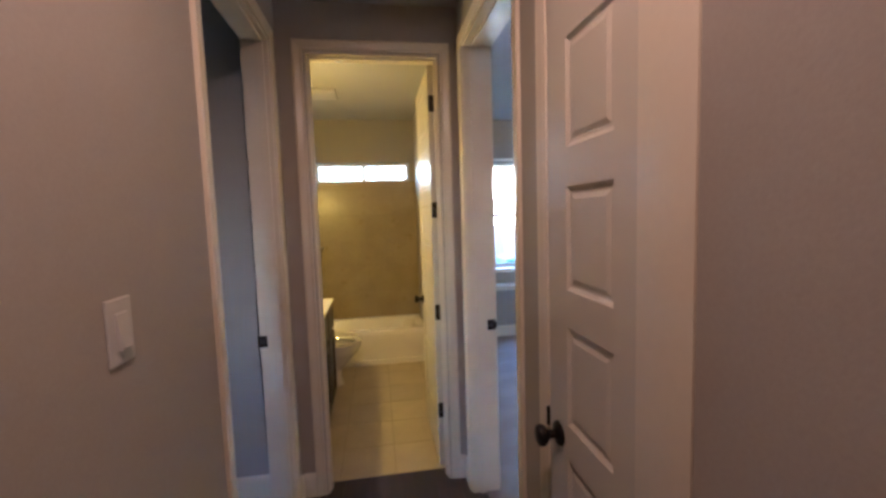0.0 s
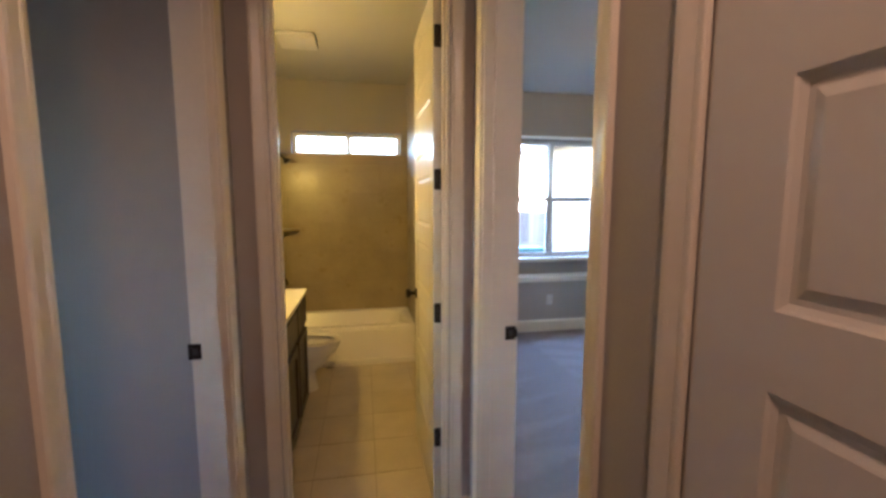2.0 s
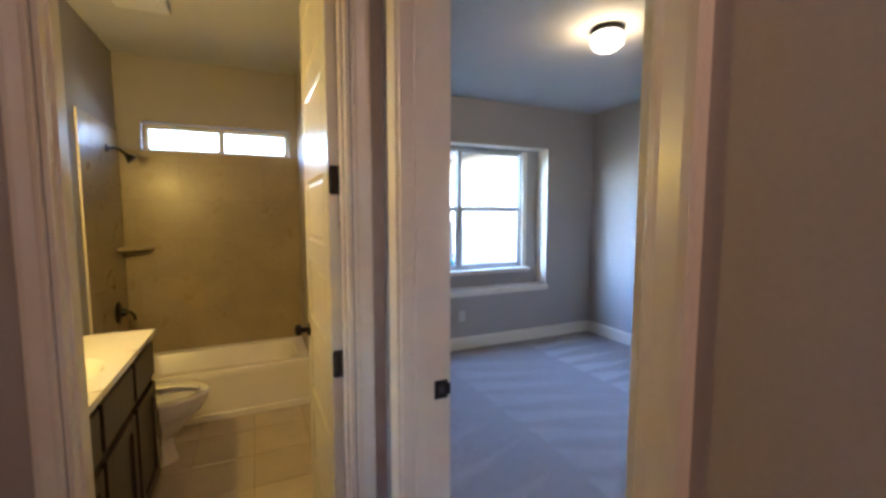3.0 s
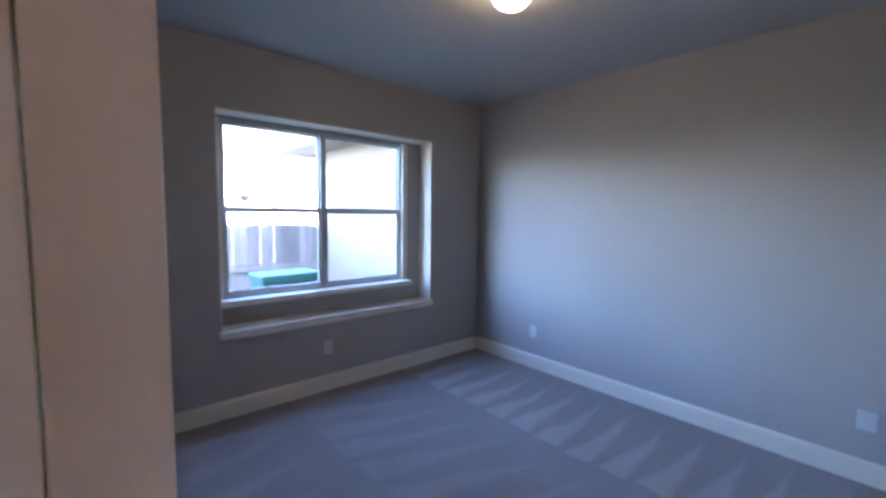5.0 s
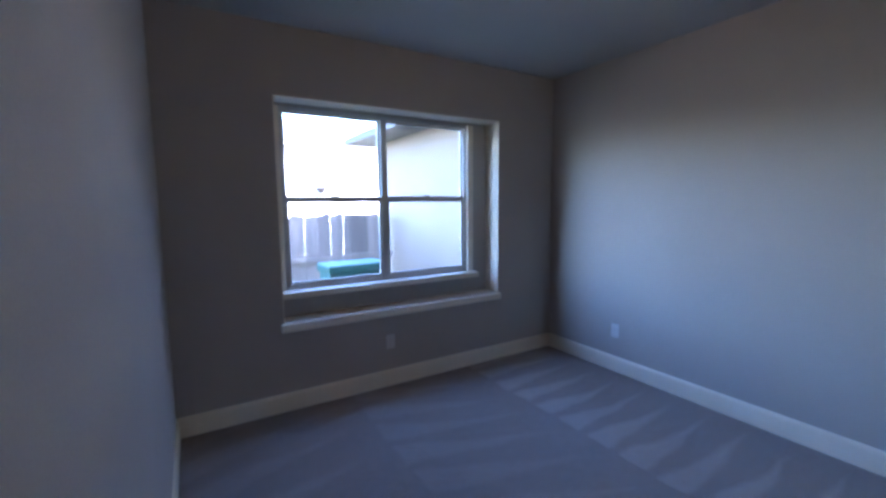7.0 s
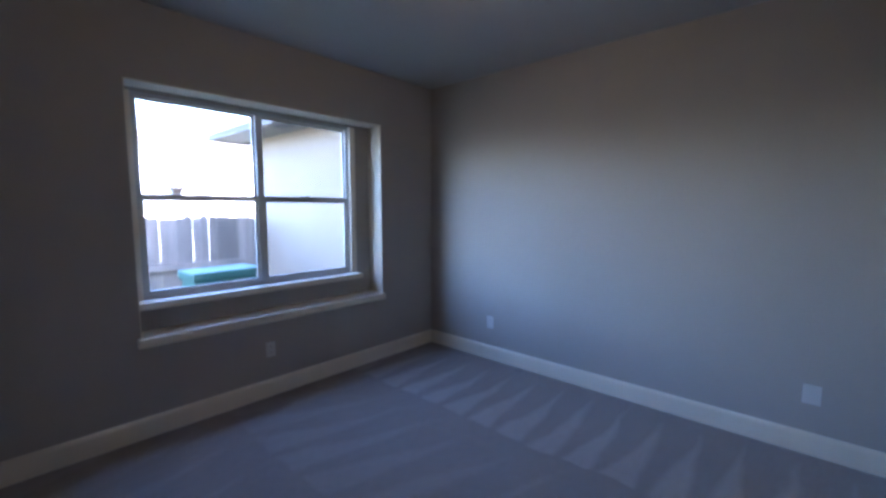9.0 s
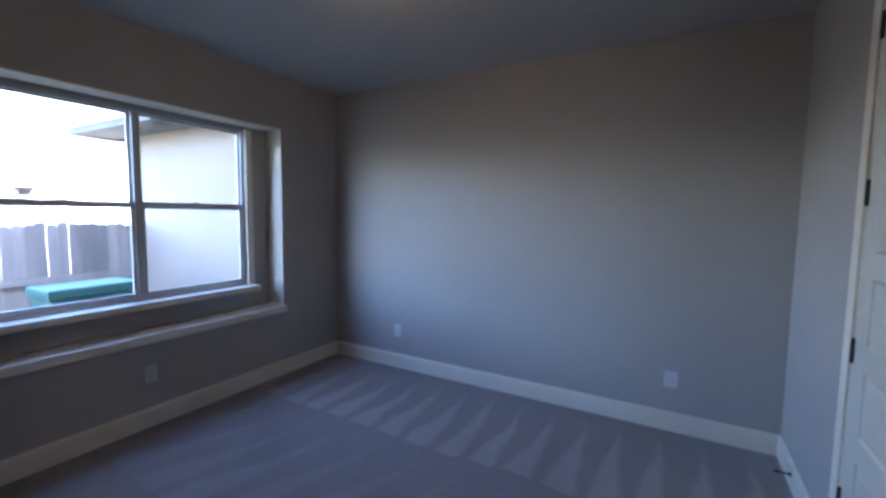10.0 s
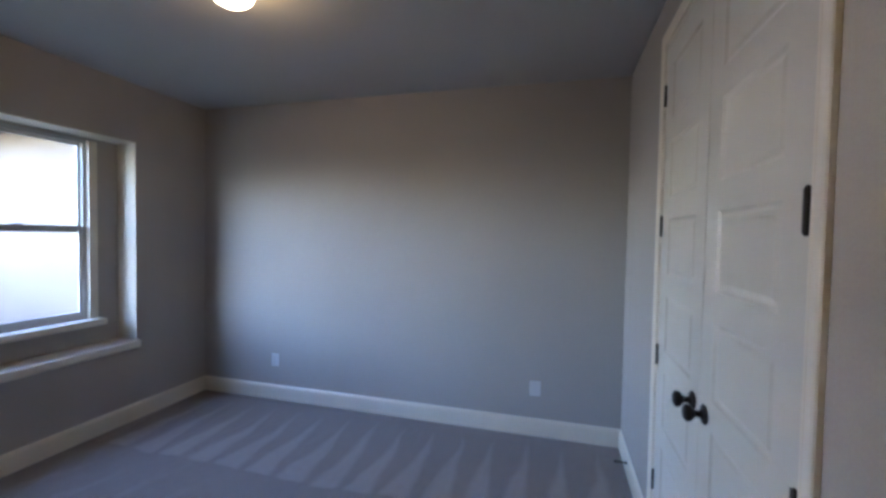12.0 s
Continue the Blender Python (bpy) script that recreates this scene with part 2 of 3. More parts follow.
structure("wall_hall_right", boxes(*wall_rows("y", -3.0, YW, HR, HRB, 0, H, [(*LINEN, 0, DOOR_H), (*BED_DOOR, 0, DOOR_H)])), WALL, "greige painted wall between hall, bathroom and bedroom", category="wall")
corner = [(HN + 0.012 - 0.012 * math.sin(radians(a)), YN - 0.012 + 0.012 * math.cos(radians(a))) for a in range(0, 91, 15)]
bm = loft(bmesh.new(), [[(x, y, z) for x, y in [(HR - 0.001, YN), *corner, (HN, -3.0), (HR - 0.001, -3.0)]] for z in (0, H)])
structure("wall_hall_step", bm, WALL, "greige painted hall wall stepping out beside the linen closet", smooth=True, category="wall")
structure("wall_hall_left", boxes(*wall_rows("y", -3.0, YB0, HL - 0.12, HL, 0, H, [(*LEFT_DOOR, 0, DOOR_H)])), WALL, "greige painted hall wall with an open doorway", category="wall")
structure("wall_hall_end", boxes(*wall_rows("x", HL - 0.12, HR, YB0, YB1, 0, H, [(*BATH_DOOR, 0, DOOR_H)])), WALL, "greige painted wall round the bathroom doorway", category="wall")
structure("wall_side_room", boxes((-3.6, 2.44, 0, HL - 0.122, 2.52, H)), WALL, "greige painted wall of the side room", category="wall")
structure("wall_bath_left", boxes((BL - 0.12, YB1, 0, BL, YW, H)), WALL, "greige painted bathroom wall behind the vanity", category="wall")
structure("wall_window_inner", boxes(*wall_rows("x", BL - 0.12, XR + 0.15, YW, YW + 0.19, 0, H, [(*BWIN[:2], *BWIN[2:]), (*WIN[:2], *WIN[2:])])), WALL, "greige painted window wall with a deep recess", category="wall")
structure("wall_window_outer", boxes(*wall_rows("x", BL - 0.12, XR + 0.15, YW + 0.19, YW + 0.245, -0.4, H, [(*BWIN[:2], *BWIN[2:]), (*WINB[:2], *WINB[2:])])), WALL, "greige painted back of the window recess", category="wall")
structure("wall_bedroom_right", boxes((XR, 0.4, 0, XR + 0.15, YW, H)), WALL, "greige painted bedroom wall", category="wall")
structure("wall_closet", boxes(*wall_rows("x", HRB, XR, YC - 0.12, YC, 0, H, [(*CLOSET, 0, 2.445)])), WALL, "greige painted wall round the closet doors", category="wall")
structure("wall_closet_back", boxes((HRB, 0.40, 0, XR, 0.52, H)), WALL, "plain closet back wall", category="wall")
structure("wall_side_room_far", boxes(*wall_rows("y", -1.2, 2.44, -3.72, -3.6, 0, H, [(0.77, 1.12, 1.05, 2.13)])), WALL, "greige painted side room wall with a window opening", category="wall")
structure("wall_side_room_near", boxes((-3.72, -1.32, 0, HL - 0.12, -1.2, H)), WALL, "greige painted side room wall", category="wall")
structure("wall_hall_start", boxes(*wall_rows("x", HL - 0.12, HRB, -3.12, -3.0, 0, H, [])), WALL, "greige painted wall closing the hall", category="wall")

structure("ceiling_bedroom", boxes((HRB, 0.4, H, XR + 0.15, YW + 0.3, H + 0.1)), CEIL, "pale flat painted bedroom ceiling", category="ceiling")
structure("ceiling_bathroom", boxes((BL - 0.12, YB1, H, HRB, YW + 0.3, H + 0.1)), CEIL, "pale flat painted bathroom ceiling", category="ceiling")
structure("ceiling_hall", boxes((HL - 0.12, -3.12, H, HRB, YB1, H + 0.1)), CEIL, "pale flat painted hall ceiling", category="ceiling")
structure("ceiling_side_room", boxes((-3.72, -1.32, H, HL - 0.12, YB1, H + 0.1)), CEIL, "pale flat painted side room ceiling", category="ceiling")

structure("floor_bedroom", boxes((HRB - 0.075, BED_DOOR[0], -0.05, HRB, BED_DOOR[1], 0), (HRB, 0.4, -0.05, XR, YW, 0)), CARPET, "grey cut-pile carpet with vacuum marks", category="carpet")
structure("floor_side_room", boxes((-3.6, -1.2, -0.05, HL - 0.04, 2.44, 0)), CARPET_B, "grey cut-pile carpet in the side room", category="carpet")
# Unseen gable, added so that its shadow covers the yard and the fence.
ridge_y, ridge_z = 0.40, H + 2.9
structure("roof", loft(bmesh.new(), [[(x, -4.95, H + 0.105), (x, -4.95, H + 0.20), (x, ridge_y, ridge_z), (x, YW + 0.42, H + 0.20), (x, YW + 0.42, H + 0.105)] for x in (-4.3, XR + 0.45)]), SHINGLE, "unseen grey shingled gable roof added to shade the yard", category="roof")


# ---- trim ----
CASING = ((0.005, 0.0), (0.005, 0.0085), (0.009, 0.0105), (0.016, 0.0108), (0.020, 0.0100), (0.036, 0.0125), (0.047, 0.0145), (0.057, 0.0145), (0.061, 0.0115), (0.061, 0.0))


def casing(name, axis, face, side, b0, b1, top, label):
    """A mitred moulding round an opening; side: +1 or -1, the way that it stands off the wall's face."""
    rings = []
    for corner in range(4):
        ring = []
        for d, h in CASING:
            a = b0 - d if corner < 2 else b1 + d
            z = 0.0 if corner in (0, 3) else top + d
            ring.append((a, face + side * h, z) if axis == "x" else (face + side * h, a, z))
        rings.append(ring)
    bm = bmesh.new()
    loft(bm, rings)
    return structure(name, bm, TRIM, label, category="trim")


def jamb(name, axis, f0, f1, b0, b1, top, stop_at, label):
    """The lining of an opening, with a stop bead."""
    t = 0.012
    f0, f1 = f0 - 0.001, f1 + 0.001
    rows = [(b0 - 0.001, b0 + t, 0, top), (b1 - t, b1 + 0.001, 0, top), (b0 + t, b1 - t, top - t, top + 0.001)]
    stops = [(b0 + t, b0 + t + 0.010, 0, top - t), (b1 - t - 0.010, b1 - t, 0, top - t), (b0 + t + 0.010, b1 - t - 0.010, top - t - 0.010, top - t)]
    bm = bmesh.new()
    for rr, g0, g1 in ((rows, f0, f1), (stops, stop_at, stop_at + 0.034)):
        for p, q, lo, hi in rr:
            box(bm, *((p, g0, lo, q, g1, hi) if axis == "x" else (g0, p, lo, g1, q, hi)), bevel=0.0015)
    return structure(name, bm, TRIM, label, category="door frame")


# Flat strip, whiter and smoother than the wall, just before the corner.
structure("trim_hall_corner", boxes((HN - 0.004, YN - 0.118, 0.0, HN + 0.004, YN - 0.004, H), bevel=0.0018), TRIM, "smooth flat white strip along the hall wall's corner", smooth=True, category="trim")
WHITE_CASING = "white painted moulded door casing"
casing("trim_bath_hall", "x", YB0, -1, *BATH_DOOR, DOOR_H, WHITE_CASING)
casing("trim_bath_inner", "x", YB1, 1, *BATH_DOOR, DOOR_H, WHITE_CASING)
casing("trim_bedroom_hall", "y", HR, -1, *BED_DOOR, DOOR_H, WHITE_CASING)
casing("trim_linen", "y", HR, -1, *LINEN, DOOR_H, WHITE_CASING)
casing("trim_left_hall", "y", HL, 1, *LEFT_DOOR, DOOR_H, WHITE_CASING)
casing("trim_left_inner", "y", HL - 0.12, -1, *LEFT_DOOR, DOOR_H, WHITE_CASING)
casing("trim_closet", "x", YC, 1, *CLOSET, 2.445, WHITE_CASING)
frame_bath = jamb("door_frame_bath", "x", YB0, YB1, *BATH_DOOR, DOOR_H, 2.43, "white painted bathroom door jamb with stop")
frame_bed = jamb("door_frame_bedroom", "y", HR, HRB, *BED_DOOR, DOOR_H, 0.50, "white painted bedroom door jamb with strike plate")
frame_left = jamb("door_frame_side_room", "y", HL - 0.12, HL, *LEFT_DOOR, DOOR_H, -0.545, "white painted side room door jamb with strike plate")
frame_linen = jamb("door_frame_linen", "y", HR, HRB, *LINEN, DOOR_H, 0.505, "white painted linen closet jamb")
jamb("door_frame_closet", "x", YC - 0.12, YC, *CLOSET, 2.445, YC - 0.095, "white painted closet jamb")

BASE = ((0.0, 0.0), (0.014, 0.0), (0.014, 0.110), (0.011, 0.122), (0.006, 0.130), (0.0, 0.136))


def baseboard(axis, face, side, a0, a1, name="baseboard"):
    rings = []
    for a in (a0, a1):
        rings.append([(a, face + side * d, z) if axis == "x" else (face + side * d, a, z) for d, z in BASE])
    bm = bmesh.new()
    loft(bm, rings)
    return structure(name, bm, TRIM, "white painted baseboard with rounded top", category="baseboard")


baseboard("x", YW, -1, HRB, XR)
baseboard("y", XR, -1, YC, YW - 0.014)
baseboard("x", YC, 1, CLOSET[1] + 0.061, XR - 0.014)
baseboard("x", YC, 1, HRB, CLOSET[0] - 0.061)
baseboard("y", HRB, 1, BED_DOOR[1] + 0.02, YW - 0.014)
baseboard("y", HR, -1, BED_DOOR[1] + 0.061, YB0)
baseboard("y", HR, -1, LINEN[1] + 0.061, BED_DOOR[0] - 0.061)
baseboard("y", HN, -1, -3.0, YN - 0.123)
baseboard("y", HL, 1, LEFT_DOOR[1] + 0.061, YB0)
baseboard("y", HL, 1, -3.0, LEFT_DOOR[0] - 0.061)
baseboard("x", 2.44, -1, -3.6, HL - 0.12)
baseboard("x", YB0, -1, HL + 0.014, BATH_DOOR[0] - 0.061)
baseboard("x", YB0, -1, BATH_DOOR[1] + 0.061, HR - 0.014)


# ---- doors and their hardware ----
PANEL_TOPS = [2.321 - 0.35 * k for k in range(6)]


def panel_door_mesh(w, h, stile, z0=0.010, t=0.035):
    """Six-panel slab from x = 0 to w, with sunk mouldings and raised fields on both faces."""
    bm = bmesh.new()
    steps = ((0.0, 0.0), (0.004, 0.003), (0.011, 0.0065), (0.018, 0.0065), (0.031, 0.0025))
    for s in (-1, 1):
        y = s * t / 2

        def quad(xa, xb, za, zb):
            bm.faces.new([bm.verts.new(p) for p in ((xa, y, za), (xb, y, za), (xb, y, zb), (xa, y, zb))])

        quad(0, stile, z0, h)
        quad(w - stile, w, z0, h)
        zs = [h] + [q for top in PANEL_TOPS for q in (top, top - 0.256)] + [z0]
        for a, b in zip(zs[::2], zs[1::2]):
            quad(stile, w - stile, b, a)
        for top in PANEL_TOPS:
            rings = []
            for d, deep in steps:
                xa, xb, za, zb = stile + d, w - stile - d, top - 0.256 + d, top - d
                rings.append([(xa, y - s * deep, za), (xb, y - s * deep, za), (xb, y - s * deep, zb), (xa, y - s * deep, zb)])
            loft(bm, rings, (False, True))
    for q in (((0, z0), (w, z0)), ((w, z0), (w, h)), ((w, h), (0, h)), ((0, h), (0, z0))):
        (xa, za), (xb, zb) = q
        bm.faces.new([bm.verts.new(p) for p in ((xa, -t / 2, za), (xb, -t / 2, zb), (xb, t / 2, zb), (xa, t / 2, za))])
    bmesh.ops.remove_doubles(bm, verts=bm.verts, dist=0.0004)
    return bm


def knob_part(parent, place, out, name="knob"):
    """A round knob on a rosette; out: the direction in which it stands off the door."""
    m = Matrix.Translation(place) @ Vector(out).to_track_quat("Z", "Y").to_matrix().to_4x4()
    bm = bmesh.new()
    lathe(bm, [(0, 0.0), (0.031, 0.0), (0.033, 0.004), (0.029, 0.009), (0.016, 0.012), (0.011, 0.018), (0.011, 0.030), (0.017, 0.036), (0.026, 0.044), (0.0285, 0.053), (0.026, 0.061), (0.016, 0.066), (0, 0.067)], m)
    return part(name, bm, BRONZE, parent, "dark oil-rubbed bronze door knob", smooth=True)


def hinge_part(parent, x, y, z, leaf, reach=0.030):
    """A butt hinge: barrel with ball tips and a leaf along the direction given."""
    bm = bmesh.new()
    lathe(bm, [(0, -0.052), (0.004, -0.050), (0.0065, -0.045), (0.0065, 0.045), (0.004, 0.050), (0, 0.052)], Matrix.Translation((x, y, z)), 12)
    dx, dy = leaf
    px, py = (abs(dy) * 0.0015, abs(dx) * 0.0015)
    box(bm, x - px, y - py, z - 0.045, x + dx * reach + px, y + dy * reach + py, z + 0.045)
    return part("hinge", bm, BRONZE, parent, "black bronze butt hinge", smooth=True)


HINGE_Z = (2.205, 1.590, 0.975, 0.362)

# bathroom door, swung fully into the bathroom
bath_door = empty("bathroom_door", (0.3285, YB1 + 0.006, 0), 90)
tagged(bath_door, "white six-panel bathroom door standing open on black hinges", "door")
slab = part("door_leaf", panel_door_mesh(0.690, 2.42, 0.110), DOOR, bath_door)
knob_part(bath_door, (0.628, 0.0175, 0.935), (0, 1, 0))
knob_part(bath_door, (0.628, -0.0175, 0.935), (0, -1, 0))
for z in HINGE_Z:
    leaf_ring = [(sy * 0.006 + 0.010 * math.cos(radians(a)), z + sz * 0.037 + 0.010 * math.sin(radians(a))) for sy, sz, a0 in ((1, 1, 0), (-1, 1, 90), (-1, -1, 180), (1, -1, 270)) for a in (a0, a0 + 30, a0 + 60, a0 + 90)]
    bm = loft(bmesh.new(), [[(x, y, zz) for y, zz in leaf_ring] for x in (-0.003, 0.0)])
    lathe(bm, [(0, -0.054), (0.0075, -0.047), (0.0075, 0.047), (0, 0.054)], Matrix.Translation((-0.003, -0.020, z)), 12)
    part("hinge", bm, BRONZE, bath_door, "black bronze butt hinge", smooth=True)
    part("screw_plate", boxes((-0.0035, 0.006, z - 0.030, -0.003, 0.009, z + 0.030)), SLOT, bath_door)

part("bumper", lathe(bmesh.new(), [(0, -0.011), (0.004, -0.010), (0.005, 0.0), (0.004, 0.010), (0, 0.011)], Matrix.Translation((-0.004, -0.020, 1.447)), 10), BRONZE, bath_door, "small dark bumper", smooth=True)

# linen closet door, shut, opening into the hall
linen_door = empty("linen_door", (HR + 0.006, LINEN[0] + 0.014, 0), 90)
tagged(linen_door, "narrow white six-panel linen closet door, closed", "door")
part("door_leaf", panel_door_mesh(LINEN[1] - LINEN[0] - 0.028, 2.415, 0.108), DOOR, linen_door)
knob_part(linen_door, (LINEN[1] - LINEN[0] - 0.090, 0.0175, 0.970), (0, 1, 0))
for z in HINGE_Z:
    hinge_part(linen_door, 0.0, 0.017, z + 0.034, (1, 0), 0.012)

# closet doors, shut
mid = (CLOSET[0] + CLOSET[1]) / 2
for hinge_x, turn, sgn in ((CLOSET[1] - 0.014, 180, -1), (CLOSET[0] + 0.014, 0, 1)):
    leaf = empty("closet_door", (hinge_x, YC - 0.018, 0), turn)
    tagged(leaf, "white six-panel closet door of a pair, closed", "door", "closet doors")
    w = abs(hinge_x - mid) - 0.002
    part("door_leaf", panel_door_mesh(w, 2.430, 0.108), DOOR, leaf)
    knob_part(leaf, (w - 0.060, sgn * 0.0175, 0.955), (0, sgn, 0))
    for z in HINGE_Z:
        hinge_part(leaf, 0.0, sgn * 0.023, z, (1, 0), 0.014)


def strike(parent, x, y, z, sx, sy):
    """A strike plate with a curled lip on a jamb that faces along y."""
    bm = boxes((x - 0.028, y, z - 0.029, x + 0.016, y + sy * 0.002, z + 0.029), bevel=0.0008)
    lathe(bm, [(0, -0.017), (0.006, -0.017), (0.006, 0.017), (0, 0.017)], Matrix.Translation((x + sx * 0.018, y + sy * 0.001, z)), 10)
    ob = part("strike_plate", bm, BRONZE, parent, "black bronze strike plate", smooth=True)
    part("latch_hole", boxes((x - 0.014, y + sy * 0.0022, z - 0.012, x + 0.004, y + sy * 0.0028, z + 0.012)), SLOT, ob)


for z in (1.43, 1.12):
    part("bumper", lathe(bmesh.new(), [(0, 0), (0.007, 0), (0.006, 0.004), (0, 0.005)], pose(BATH_DOOR[1] - 0.0125, 2.49, z, 0, -90, 0), 12), BRONZE, frame_bath, "dark rubber bumper", smooth=True)
strike(frame_bed, 0.588, BED_DOOR[1] - 0.012, 0.955, 1, -1)
strike(frame_left, HL - 0.105, LEFT_DOOR[1] - 0.012, 0.955, -1, -1)
part("strike_lip", lathe(bmesh.new(), [(0, -0.028), (0.007, -0.026), (0.007, 0.026), (0, 0.028)], Matrix.Translation((HR - 0.012, LINEN[1] - 0.006, 0.985)), 10), BRONZE, frame_linen, "black bronze latch lip", smooth=True)


# ---- window fittings ----
def rounded_board(x0, x1, y0, y1, z0, z1, r=0.008):
    bm = bmesh.new()
    box(bm, x0, y0, z0, x1, y1, z1, bevel=r)
    return bm


structure("window_ledge", rounded_board(WIN[0] - 0.018, WIN[1] + 0.012, YW - 0.032, YW + 0.188, 0.585, 0.648, 0.010), TRIM, "white painted deep window ledge with rounded nosing", category="ledge")
structure("window_stool", rounded_board(1.300, 3.060, YW + 0.082, YW + 0.188, 0.800, 0.848, 0.010), TRIM, "white painted inner window sill", category="sill")

YG = YW + 0.20
structure("window_reveal", boxes((WIN[0] - 0.001, YW + 0.001, 0.648, WIN[0] + 0.006, YW + 0.189, WIN[3]), (WIN[1] - 0.006, YW + 0.001, 0.648, WIN[1] + 0.001, YW + 0.189, WIN[3]), (WIN[0] + 0.006, YW + 0.001, WIN[3] - 0.006, WIN[1] - 0.006, YW + 0.189, WIN[3] + 0.001)), TRIM, "white painted lining of the window recess", category="trim")
window = empty("window_bedroom", (0, 0, 0))
tagged(window, "tan twin single-hung window with four panes", "window", kind="structure")


def sash_rows(x0, x1, z0, z1, y0, y1, bar, low=None):
    low = low or bar
    return [(x0, y0, z0, x0 + bar, y1, z1), (x1 - bar, y0, z0, x1, y1, z1), (x0 + bar, y0, z0, x1 - bar, y1, z0 + low), (x0 + bar, y0, z1 - bar, x1 - bar, y1, z1)]


wx0, wx1, wz0, wz1 = WINB[0], WINB[1], 0.846, WINB[3]
part("window_frame", boxes(*sash_rows(wx0, wx1 - 0.062, wz0, wz1, YG - 0.008, YG + 0.036, 0.026), (2.142, YG - 0.010, wz0 + 0.026, 2.186, YG + 0.036, wz1 - 0.026), bevel=0.003), VINYL, window)
for lx0, lx1, ly in ((wx1 - 0.060, wx1, YG + 0.036), (1.308, wx0 + 0.003, YW + 0.189)):
    part("window_liner", boxes((lx0, YW + 0.166, 0.849, lx1, ly, wz1), bevel=0.003), TRIM, window, "white painted board standing beside the sashes")
for x0, x1 in ((wx0 + 0.024, 2.142), (2.186, wx1 - 0.086)):
    lower = part("lower_sash", boxes(*sash_rows(x0, x1, wz0 + 0.024, 1.552, YG + 0.000, YG + 0.016, 0.024, 0.034), bevel=0.002), VINYL, window)
    upper = part("upper_sash", boxes(*sash_rows(x0, x1, 1.504, wz1 - 0.024, YG + 0.018, YG + 0.034, 0.020, 0.034), bevel=0.002), VINYL, window)
    for sash, z0, z1, y in ((lower, wz0 + 0.054, 1.532, YG + 0.006), (upper, 1.534, wz1 - 0.040, YG + 0.024)):
        g = part("pane", boxes((x0 + 0.018, y, z0, x1 - 0.018, y + 0.004, z1)), GLASS, sash)
        g.visible_shadow = False
    part("sash_lock", boxes(((x0 + x1) / 2 - 0.03, YG + 0.000, 1.5525, (x0 + x1) / 2 + 0.03, YG + 0.016, 1.562), bevel=0.003), VINYL, lower)

bath_window = empty("window_bathroom", (0, 0, 0))
tagged(bath_window, "white two-light strip window above the tub", "window", kind="structure")
part("window_frame", boxes(*sash_rows(BWIN[0], BWIN[1], BWIN[2], BWIN[3], YW + 0.10, YW + 0.17, 0.026), (-0.155, YW + 0.10, BWIN[2] + 0.026, -0.125, YW + 0.17, BWIN[3] - 0.026), bevel=0.003), TRIM, bath_window)
for x0, x1 in ((BWIN[0] + 0.026, -0.155), (-0.125, BWIN[1] - 0.026)):
    sash = part("sash", boxes(*sash_rows(x0, x1, BWIN[2] + 0.026, BWIN[3] - 0.026, YW + 0.12, YW + 0.15, 0.010), bevel=0.002), TRIM, bath_window)
    g = part("pane", boxes((x0 + 0.008, YW + 0.133, BWIN[2] + 0.034, x1 - 0.008, YW + 0.137, BWIN[3] - 0.034)), FROSTED, sash)
    g.visible_shadow = False


# ---- bedroom things ----
def wall_plate(name, m, w, h, label, category, kind):
    """A wall plate in the local plane x, z, standing out along -y; m places it."""
    ob = new(name)
    ob.matrix_world = m
    tagged(ob, label, category)
    part("plate", boxes((-w / 2, -0.006, -h / 2, w / 2, 0, h / 2), bevel=0.003), PLASTIC, ob)
    if kind == "outlet":
        for z in (-0.020, 0.020):
            face = part("receptacle", boxes((-0.017, -0.0085, z - 0.014, 0.017, -0.006, z + 0.014), bevel=0.001), PLASTIC, ob)
            part("slots", boxes((-0.008, -0.0092, z - 0.003, -0.006, -0.0086, z + 0.006), (0.006, -0.0092, z - 0.003, 0.008, -0.0086, z + 0.006), (-0.002, -0.0092, z - 0.010, 0.002, -0.0086, z - 0.006)), SLOT, face)
        part("screw", boxes((-0.003, -0.0078, -0.003, 0.003, -0.0062, 0.003)), PLASTIC, ob)
    elif kind == "switch":
        bm = boxes((-0.017, -0.010, -0.034, 0.017, -0.006, 0.034), bevel=0.001)
        for v in bm.verts:
            if v.co.z < -0.01 and v.co.y < -0.008:
                v.co.y -= 0.005
        part("rocker", bm, PLASTIC, ob)
        for z in (-0.048, 0.048):
            part("screw", boxes((-0.003, -0.0072, z - 0.003, 0.003, -0.0062, z + 0.003)), PLASTIC, ob)
    else:
        part("blank_insert", boxes((-0.017, -0.0085, -0.034, 0.017, -0.006, 0.034), bevel=0.001), PLASTIC, ob)
        part("jack", boxes((-0.006, -0.0095, -0.006, 0.006, -0.0086, 0.006)), PLASTIC, ob)
    return ob


wall_plate("wall_outlet", pose(2.105, YW, 0.370), 0.072, 0.116, "white duplex outlet low on the window wall", "outlet", "outlet")
wall_plate("wall_outlet", pose(XR, 4.290, 0.364, 0, 0, -90), 0.072, 0.116, "white duplex outlet low beside the room corner", "outlet", "outlet")
wall_plate("cable_plate", pose(XR, 1.963, 0.367, 0, 0, -90), 0.084, 0.116, "white cable wall plate above the baseboard", "wall plate", "jack")
wall_plate("light_switch", pose(HL, 0.914, 1.368, 0, 0, 90), 0.074, 0.122, "white rocker light switch on the hall wall", "switch", "switch")

lamp = empty("ceiling_lamp", (2.235, 3.262, H))
tagged(lamp, "lit opal glass flush ceiling lamp with bronze pan", "lamp")
